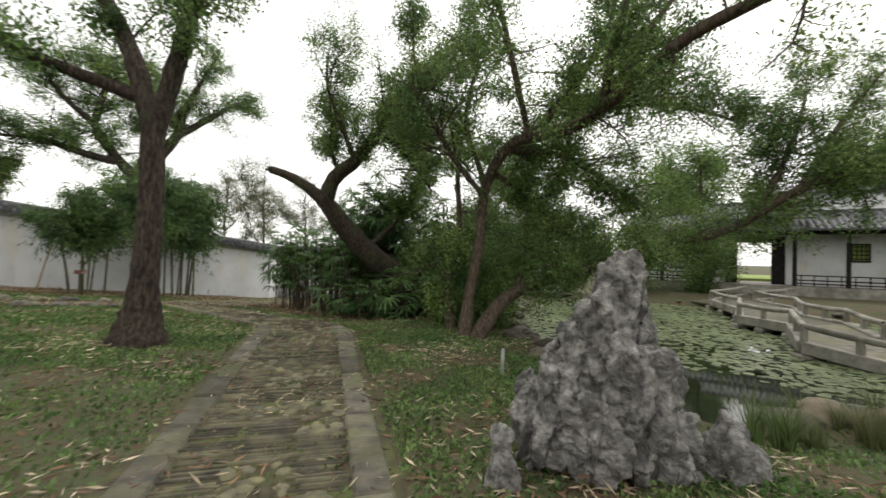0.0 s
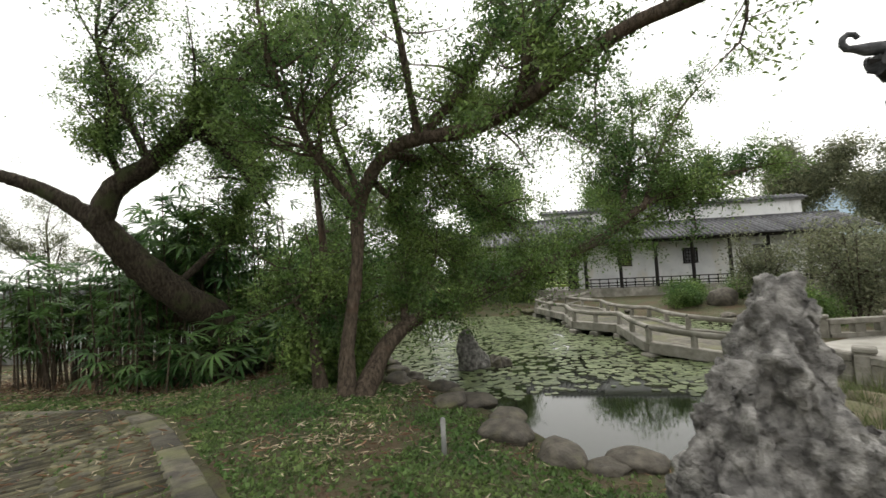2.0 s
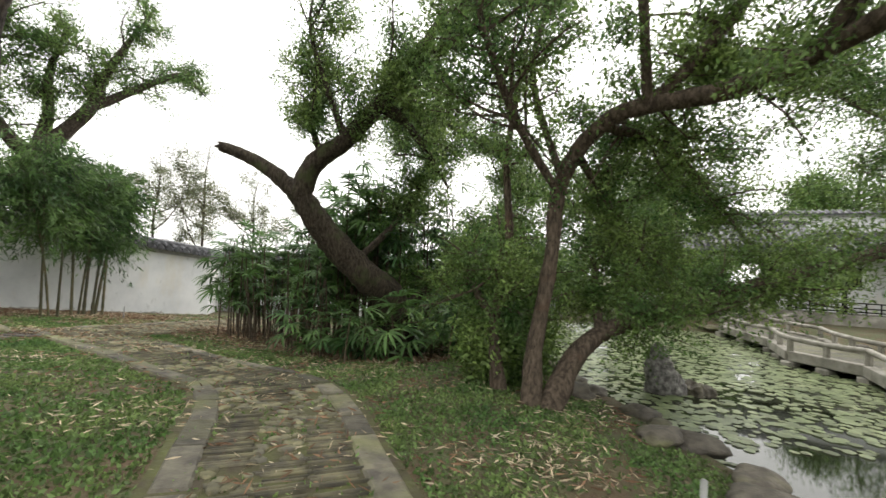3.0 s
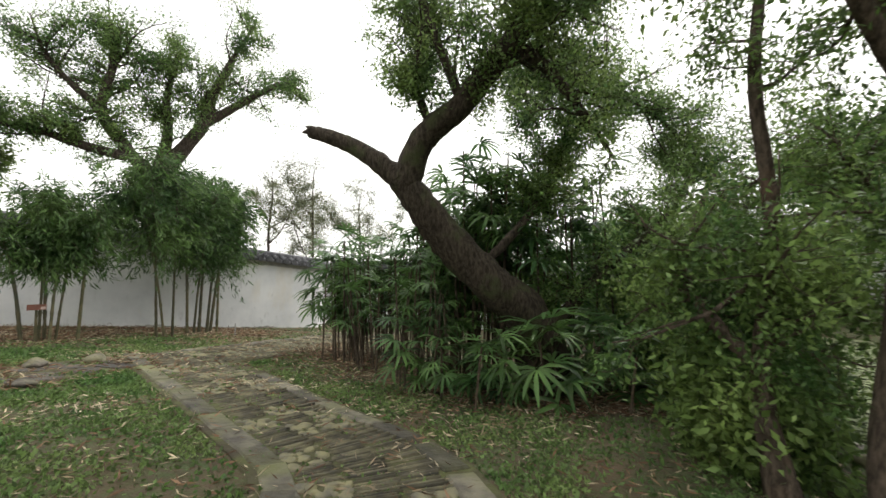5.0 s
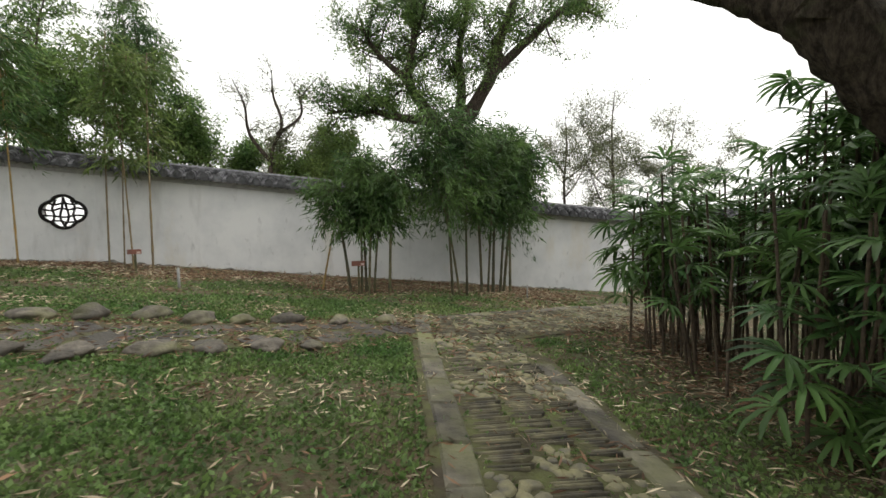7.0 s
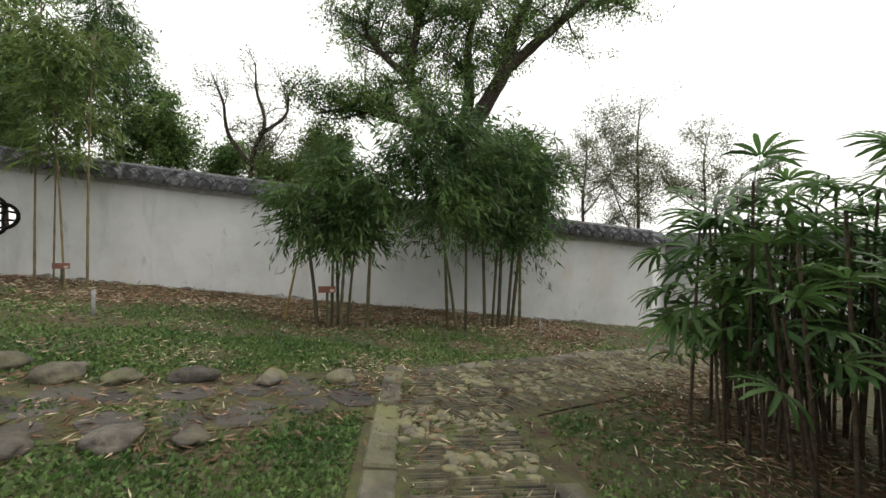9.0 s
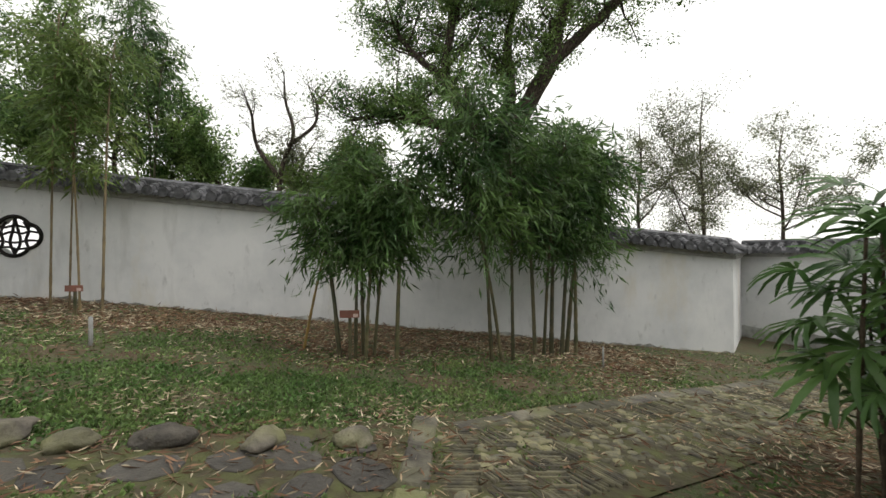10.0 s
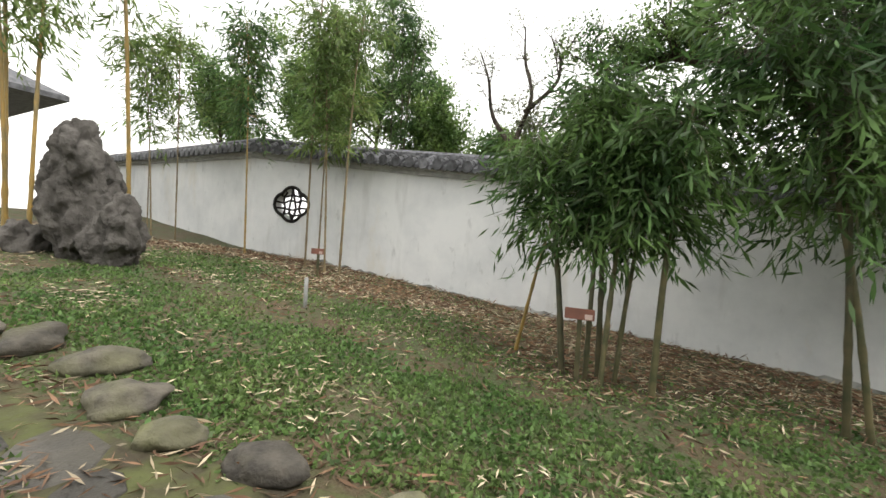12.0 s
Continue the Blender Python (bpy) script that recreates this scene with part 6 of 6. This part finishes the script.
def build_lattice_window():
    a, b = Vector((*KC, 0)), Vector((*LC, 0))
    way = (b - a).normalized()
    side = Vector((-way.y, way.x, 0))
    za, ln = 0.68, (b - a).length
    zc = za + (0.55 - za) * 0.89 / ln + 1.2
    m = Matrix.Translation(a + way * 0.89 + Vector((0, 0, zc))) @ Matrix(((way.x, side.x, 0, 0), (way.y, side.y, 0, 0), (0, 0, 1, 0), (0, 0, 0, 1)))
    win = thing("window_1", "lobed lattice window with black frame in white wall", "window", m, kind="structure")

    def lobe(t, k=1.0):
        c, d = math.cos(t), math.sin(t)
        best = 0.0
        for ox, oz, rr in ((0.17, 0, 0.24), (-0.17, 0, 0.24), (0, 0.14, 0.235), (0, -0.14, 0.235)):
            p = c * ox + d * oz
            e = p * p - (ox * ox + oz * oz - rr * rr)
            if e > 0:
                best = max(best, p + math.sqrt(e))
        return (best * k * c, best * k * d)
    n = 64
    bm = bmesh.new()
    rings = {}
    for y in (-0.004, 0.304):
        inner, outer = [], []
        for i in range(n):
            t = 2 * math.pi * i / n
            x, z = lobe(t)
            inner.append(bm.verts.new((x, y, z)))
            f = 1 / max(abs(math.cos(t)) / 0.482, abs(math.sin(t)) / 0.452)
            outer.append(bm.verts.new((math.cos(t) * f, y, math.sin(t) * f)))
        rings[y] = (inner, outer)
    for i in range(n):
        k = (i + 1) % n
        bm.faces.new((rings[-0.004][1][i], rings[-0.004][1][k], rings[-0.004][0][k], rings[-0.004][0][i]))
        bm.faces.new((rings[0.304][0][i], rings[0.304][0][k], rings[0.304][1][k], rings[0.304][1][i]))
        bm.faces.new((rings[-0.004][0][i], rings[-0.004][0][k], rings[0.304][0][k], rings[0.304][0][i]))
    bmesh.ops.recalc_face_normals(bm, faces=bm.faces)
    part("surround", finish("surround", bm, M["plaster"]), win)
    pts = np.array([[*(lobe(2 * math.pi * i / n, 0.98)[0:1]), -0.01, lobe(2 * math.pi * i / n, 0.98)[1]] for i in range(n + 1)])
    v, q = tube_arrays(pts, [0.035] * (n + 1), 8)
    part("window_frame", fast_mesh("window_frame", v, q, M["timber"], True), win)

    def bar(points, r=0.024):
        p = smooth_path([(x, 0.03, z, r) for x, z in points], 6)
        v, q = tube_arrays(p[:, :3], p[:, 3], 6)
        part("lattice_bar", fast_mesh("lattice_bar", v, q, M["timber"], True), win)
    bar([(-0.22, -0.27), (-0.17, -0.1), (-0.2, 0.08), (-0.13, 0.27)])
    bar([(0.0, -0.33), (-0.07, -0.12), (-0.03, 0.1), (0.0, 0.33)])
    bar([(0.0, -0.33), (0.08, -0.12), (0.05, 0.1), (0.0, 0.33)])
    bar([(0.22, -0.27), (0.16, -0.08), (0.2, 0.1), (0.13, 0.27)])
    bar([(-0.4, 0.06), (-0.2, 0.03), (-0.05, 0.08), (0.1, 0.05), (0.22, 0.09), (0.41, 0.05)])
    bar([(-0.38, -0.08), (-0.2, -0.09), (0.0, -0.12), (0.2, -0.08), (0.38, -0.09)])
    bar([(-0.28, 0.2), (-0.15, 0.16), (0.0, 0.2), (0.16, 0.17), (0.28, 0.2)])
    bar([(-0.26, -0.22), (-0.1, -0.2), (0.04, -0.24), (0.26, -0.21)])


build_lattice_window()

# ---------------------------------------------------------------- shrubs


def bush(seed, x, y, r, h, leaf="leaf_dark", size=0.09, stems=7, leaves=10, label="dense green shrub at the pond's edge", bark="bark", z=None, lift=0.35, name="shrub"):
    t = Tree(seed, M[bark], M[leaf])
    g = t.rng
    z0 = at(x, y) if z is None else z
    for k in range(stems):
        a = g.uniform(0, 6.28)
        o = r * g.uniform(0.3, 0.8)
        p = t.limb([(x + math.cos(a) * 0.1, y + math.sin(a) * 0.1, z0 - 0.1, 0.03), (x + math.cos(a) * o * 0.5, y + math.sin(a) * o * 0.5, z0 + h * 0.45, 0.02),
                    (x + math.cos(a) * o, y + math.sin(a) * o, z0 + h * 0.85, 0.008)], 5, 4)
        t.sprout(p, 9, 0.5 * r + 0.2, 0.15, 2, lift)
    return t.build(name, label, leaves, size, 0.1 + 0.08 * r, category="shrub")


for k, (x, y, r, h, leaf) in enumerate((
        (0.9, 9.6, 0.7, 1.2, "leaf_dark"), (1.0, 11.2, 0.9, 1.8, "leaf_dark"), (1.2, 13.0, 1.1, 2.4, "leaf_mid"),
        (1.2, 15.0, 1.3, 2.8, "leaf_dark"), (2.0, 17.5, 1.6, 3.2, "leaf_mid"), (3.2, 20.0, 1.6, 3.0, "leaf_mid"), (6.0, 20.3, 1.7, 3.0, "leaf_dark"), (9.0, 19.6, 1.7, 3.0, "leaf_mid"), 
        (-0.6, 17.5, 1.4, 2.6, "leaf_dark"), (0.35, 8.4, 0.45, 0.7, "leaf_dark"), (11.5, 18.6, 1.4, 2.4, "leaf_mid"))):
    bush(600 + k, x, y, r, h, leaf)
for k, (x, y, r, h) in enumerate(((13.9, 7.2, 1.5, 2.7), (15.8, 8.2, 1.5, 2.8), (17.5, 7.0, 1.5, 2.6), (16.2, 10.6, 1.3, 2.2), (19.5, 8.0, 1.4, 2.6))):
    bush(640 + k, x, y, r, h, "leaf_grey", 0.1, label="greyish feathery shrub before the far wall", leaves=3)
for k, (x, y, r, h) in enumerate(((14.2, 12.4, 0.5, 0.35), (15.6, 13.2, 0.6, 0.4), (17.0, 12.0, 0.7, 0.35), (14.8, 9.5, 0.5, 0.5), (13.4, 9.0, 0.5, 0.4), (12.6, 7.6, 0.5, 0.5), (18.6, 11.2, 0.6, 0.5))):
    bush(660 + k, x, y, r, h, "leaf_dark", 0.07, 6, 9, "low clipped shrub on the far bank")
boulder(300, 15.0, 11.4, 0.5, 0.4, 0.4, "reddish boulder among shrubs on the far bank")

# ---------------------------------------------------------------- floating leaves


def build_pads():
    rng = np.random.default_rng(8)
    n = 22000
    x, y = rng.uniform(1.6, 13.5, n), rng.uniform(4.5, 19, n)
    d = pond_distance(x, y)
    cover = 0.5 + 0.5 * np.sin(x * 1.1 + 0.7 * y) * np.cos(y * 0.9 - 0.4 * x)
    clear = np.exp(-((x - 3.0) ** 2 / 2.6 + (y - 5.6) ** 2 / 1.9))
    keep = (d < -0.08) & (rng.random(n) < 0.35 + 0.75 * cover - 1.3 * clear) & ((y > 6.4) | (x > 4.6))
    x, y = x[keep], y[keep]
    r = rng.uniform(0.035, 0.085, len(x))
    ang = np.linspace(0.25, 2 * np.pi - 0.25, 8)
    spin = rng.uniform(0, 6.28, len(x))[:, None]
    vx = x[:, None] + r[:, None] * np.cos(ang[None] + spin)
    vy = y[:, None] + r[:, None] * np.sin(ang[None] + spin)
    vz = WATER_Z + 0.006 + 0.008 * rng.random((len(x), 8))
    v = np.stack([vx, vy, vz], -1).reshape(-1, 3)
    f = np.arange(len(x) * 8).reshape(-1, 8)
    thing("floating_leaves", "pale green floating leaves covering the pond", "water plants", kind="stuff", data=fast_mesh("floating_leaves", v, f, M["pad"]))


build_pads()

# ---------------------------------------------------------------- grass and litter
_mid = np.array([(c.x, c.y) for c, w, d in path_rows(PATH_MID, 0.25)])
_cross = np.array([(c.x, c.y) for c, w, d in path_rows(CROSS_MID, 0.25)])
_step = np.array([(c.x, c.y) for c, w, d in path_rows(STEP_MID, 0.25)])


def near_line(x, y, line):
    best = np.full(len(x), 1e9)
    for px, py in line:
        best = np.minimum(best, np.hypot(x - px, y - py))
    return best


def wall_gap(x, y):
    """Distance in front of the main wall."""
    return (x + 15.35) * 0.84 - (y - 7.95) * 0.543


def scatter(rng, n, x0, x1, y0, y1):
    x, y = rng.uniform(x0, x1, n), rng.uniform(y0, y1, n)
    ok = (wall_gap(x, y) > 0.05) & (pond_distance(x, y) > 0.15) & ~((x > 5.9) & (y < 7))
    return x[ok], y[ok]


def patchy(x, y, f=1.0):
    return 0.5 + 0.25 * (np.sin(1.9 * f * x + 0.8 * y) * np.cos(2.3 * f * y - 0.5 * x) + np.sin(4.7 * f * x - 3.1 * f * y + 1.0) * 0.7 + np.sin(0.9 * x + 5.3 * f * y) * 0.4)


def duff_zone(x, y):
    """How much brown litter lies: thick at the wall's foot and under the palms."""
    g = wall_gap(x, y)
    a = 1 - ease(0.8, 2.6, g + 0.6 * np.sin(x * 1.3 + y) - 0.9 * np.exp(-((y - 12.5) ** 2) / 8))
    a = a * (1 - ease(16.2, 17.4, y))
    b = np.exp(-(((x + 3.6) * 0.61 + (y - 12.5) * 0.79) ** 2) / 1.1) * (x > -6.0) * (x < 0.5) * (y > 9.5)
    c = np.exp(-((x - 0.6) ** 2 + (y - 1.9) ** 2) / 0.5)
    return np.clip(a + b + 0.8 * c, 0, 1)


def build_grass():
    rng = np.random.default_rng(21)
    xs, ys = [], []
    for n, box4 in ((190000, (-10.5, 2.2, -0.5, 13.5)), (95000, (-9.5, -1.0, 4.0, 11.0)), (120000, (-14.5, -5.5, 5.5, 16.0)), (45000, (-14.5, -5.0, 3.0, 21.0)), (26000, (1.2, 6.0, -1.0, 4.6)), (26000, (-1.4, 1.6, 1.5, 8.5))):
        x, y = scatter(rng, n, box4[0], box4[1], box4[2], box4[3])
        xs.append(x)
        ys.append(y)
    x, y = np.concatenate(xs), np.concatenate(ys)
    d1, d2, d3 = near_line(x, y, _mid), near_line(x, y, _cross), near_line(x, y, _step)
    keep = (d1 > 0.8) & (d2 > 0.84) & (d3 > 0.66) & (rng.random(len(x)) < np.clip((patchy(x, y) - 0.2) * 2.8, 0.2, 1) * (1 - 0.9 * duff_zone(x, y)))
    keep |= (d3 < 0.66) & (rng.random(len(x)) < 0.5 * (patchy(x * 1.6, y * 1.6) > 0.6))
    keep |= (d1 < 0.72) & (rng.random(len(x)) < 0.3 * (patchy(x * 2, y * 2) > 0.5) + 0.04)
    x, y = x[keep], y[keep]
    where = np.stack([x, y, ground_z(x, y) - 0.004], 1)
    along = np.stack([rng.normal(size=len(x)), rng.normal(size=len(x)), rng.uniform(0.1, 0.9, len(x))], 1)
    v, q = leaf_arrays(where, 0.044, rng, 0.55, 0.0, along)
    thing("grass", "short patchy green lawn weeds and clover", "grass", kind="stuff", data=fast_mesh("grass", v, q, M["grass"]))


def build_litter():
    rng = np.random.default_rng(22)
    for name, n, mat, size, weight, label in (("leaf_litter", 140000, "litter", 0.09, 0.42, "scattered pale dry bamboo leaves on the ground"), ("bamboo_duff", 150000, "duff", 0.11, 0.0, "brown dry bamboo sheaths and leaves under the clumps")):
        x, y = scatter(rng, n, -15.5, 2.5, 0.5, 19.5)
        z = duff_zone(x, y)
        p = weight * (patchy(x, y, 0.7) ** 3 * 2.2) + 0.55 * z if weight else np.clip(z + 0.16 * (patchy(x, y) < 0.42), 0, 1)
        d1, d2, d3 = near_line(x, y, _mid), near_line(x, y, _cross), near_line(x, y, _step)
        mess = 0.25 * (d1 < 0.75) * (patchy(x, y, 1.7) > 0.5) + 0.4 * (d2 < 0.8) * patchy(x, y, 1.7) + 0.75 * (d3 < 0.85) * patchy(x, y, 2.1)
        p = p + mess * (0.35 if weight else 1.0)
        keep = rng.random(len(x)) < p
        x, y = x[keep], y[keep]
        where = np.stack([x, y, ground_z(x, y) + rng.uniform(0.008, 0.03, len(x))], 1)
        along = np.stack([rng.normal(size=len(x)), rng.normal(size=len(x)), rng.normal(size=len(x)) * 0.08], 1)
        along *= 3
        v, q = leaf_arrays(where, size, rng, 0.13, 0.0, along)
        thing(name, label, "leaf litter", kind="stuff", data=fast_mesh(name, v, q, M[mat]))


build_grass()
build_litter()


def tuft_mesh(seed, blades=46, length=0.55):
    rng = np.random.default_rng(seed)
    chunks = []
    for k in range(blades):
        a, out = rng.uniform(0, 6.28), rng.uniform(0.2, 0.75)
        ln = length * rng.uniform(0.6, 1.15)
        d = np.array([math.cos(a), math.sin(a), 0])
        s = np.array([-math.sin(a), math.cos(a), 0]) * 0.006
        row = []
        for f in (0, 0.35, 0.7, 1.0):
            c = d * (0.04 + ln * out * f * f) + np.array([0, 0, ln * (f - 0.38 * out * f * f)])
            row += [c - s * (1.05 - f), c + s * (1.05 - f)]
        chunks.append((np.array(row), np.array([(2 * i, 2 * i + 1, 2 * i + 3, 2 * i + 2) for i in range(3)])))
    v, q = joined(chunks)
    return fast_mesh("grass_tuft", v, q, M["sedge"])


TUFTS = [tuft_mesh(k) for k in range(4)]
rg = np.random.default_rng(17)
for k in range(60):
    x, y = rg.uniform(3.6, 5.9), rg.uniform(3.2, 4.5)
    if k > 44:
        x, y = rg.uniform(2.3, 3.6), rg.uniform(3.1, 3.8)
    thing("grass_tuft", "long arching grass tuft on the pond's bank", "grass", on_ground(x, y, rg.uniform(0, 360)) @ Matrix.Scale(rg.uniform(0.45, 0.95), 4), "grass tufts on the bank", data=TUFTS[k % 4])

# ---------------------------------------------------------------- small things
for (x, y, h, r, label) in ((0.73, 5.0, 0.3, 0.022, "short white marker peg in the lawn"), (-11.3, 8.65, 0.36, 0.025, "short grey marker peg before the bamboo"), (-8.25, 15.0, 0.32, 0.016, "thin dark marker peg by the wall")):
    bm = bmesh.new()
    bmesh.ops.create_cone(bm, cap_ends=True, segments=10, radius1=r, radius2=r * 0.95, depth=h + 0.1, matrix=Matrix.Translation((0, 0, (h - 0.1) / 2)))
    bmesh.ops.bevel(bm, geom=[e for e in bm.edges if e.verts[0].co.z > h * 0.9 and e.verts[1].co.z > h * 0.9], offset=r * 0.3, segments=2, affect="EDGES")
    thing("marker_peg", label, "peg", Matrix.Translation((x, y, at(x, y))), data=finish("marker_peg", bm, M["concrete"], True))


def plaque(x, y, z, yaw, label):
    ob = thing("plant_label", label, "sign", Matrix.Translation((x, y, at(x, y))) @ pose(0, 0, 0, 0, 0, yaw))
    part("board", box_mesh("board", (-0.13, -0.012, z - 0.05), (0.13, 0.012, z + 0.05), M["wood_sign"], 0.004), ob)
    part("card", box_mesh("card", (0.05, -0.017, z - 0.04), (0.115, -0.0125, z + 0.005), M["paper"]), ob)
    part("stake", box_mesh("stake", (-0.02, 0.014, -0.2), (0.02, 0.04, z + 0.04), M["culm"]), ob)


plaque(-9.72, 11.38, 0.62, 55, "red-brown plant label on a stake in the bamboo")
plaque(-13.5, 8.35, 0.45, 60, "red-brown plant label on a stake beside thin bamboo")
me, p = culm_mesh([(-10.6, 11.05, at(-10.6, 11.05) - 0.1), (-10.5, 11.2, at(-10.5, 11.2) + 0.8), (-10.4, 11.35, at(-10.4, 11.35) + 1.6)], 0.022, M["culm_gold"])
thing("bamboo_stake", "leaning yellow bamboo stake beside the clump", "stake", data=me)
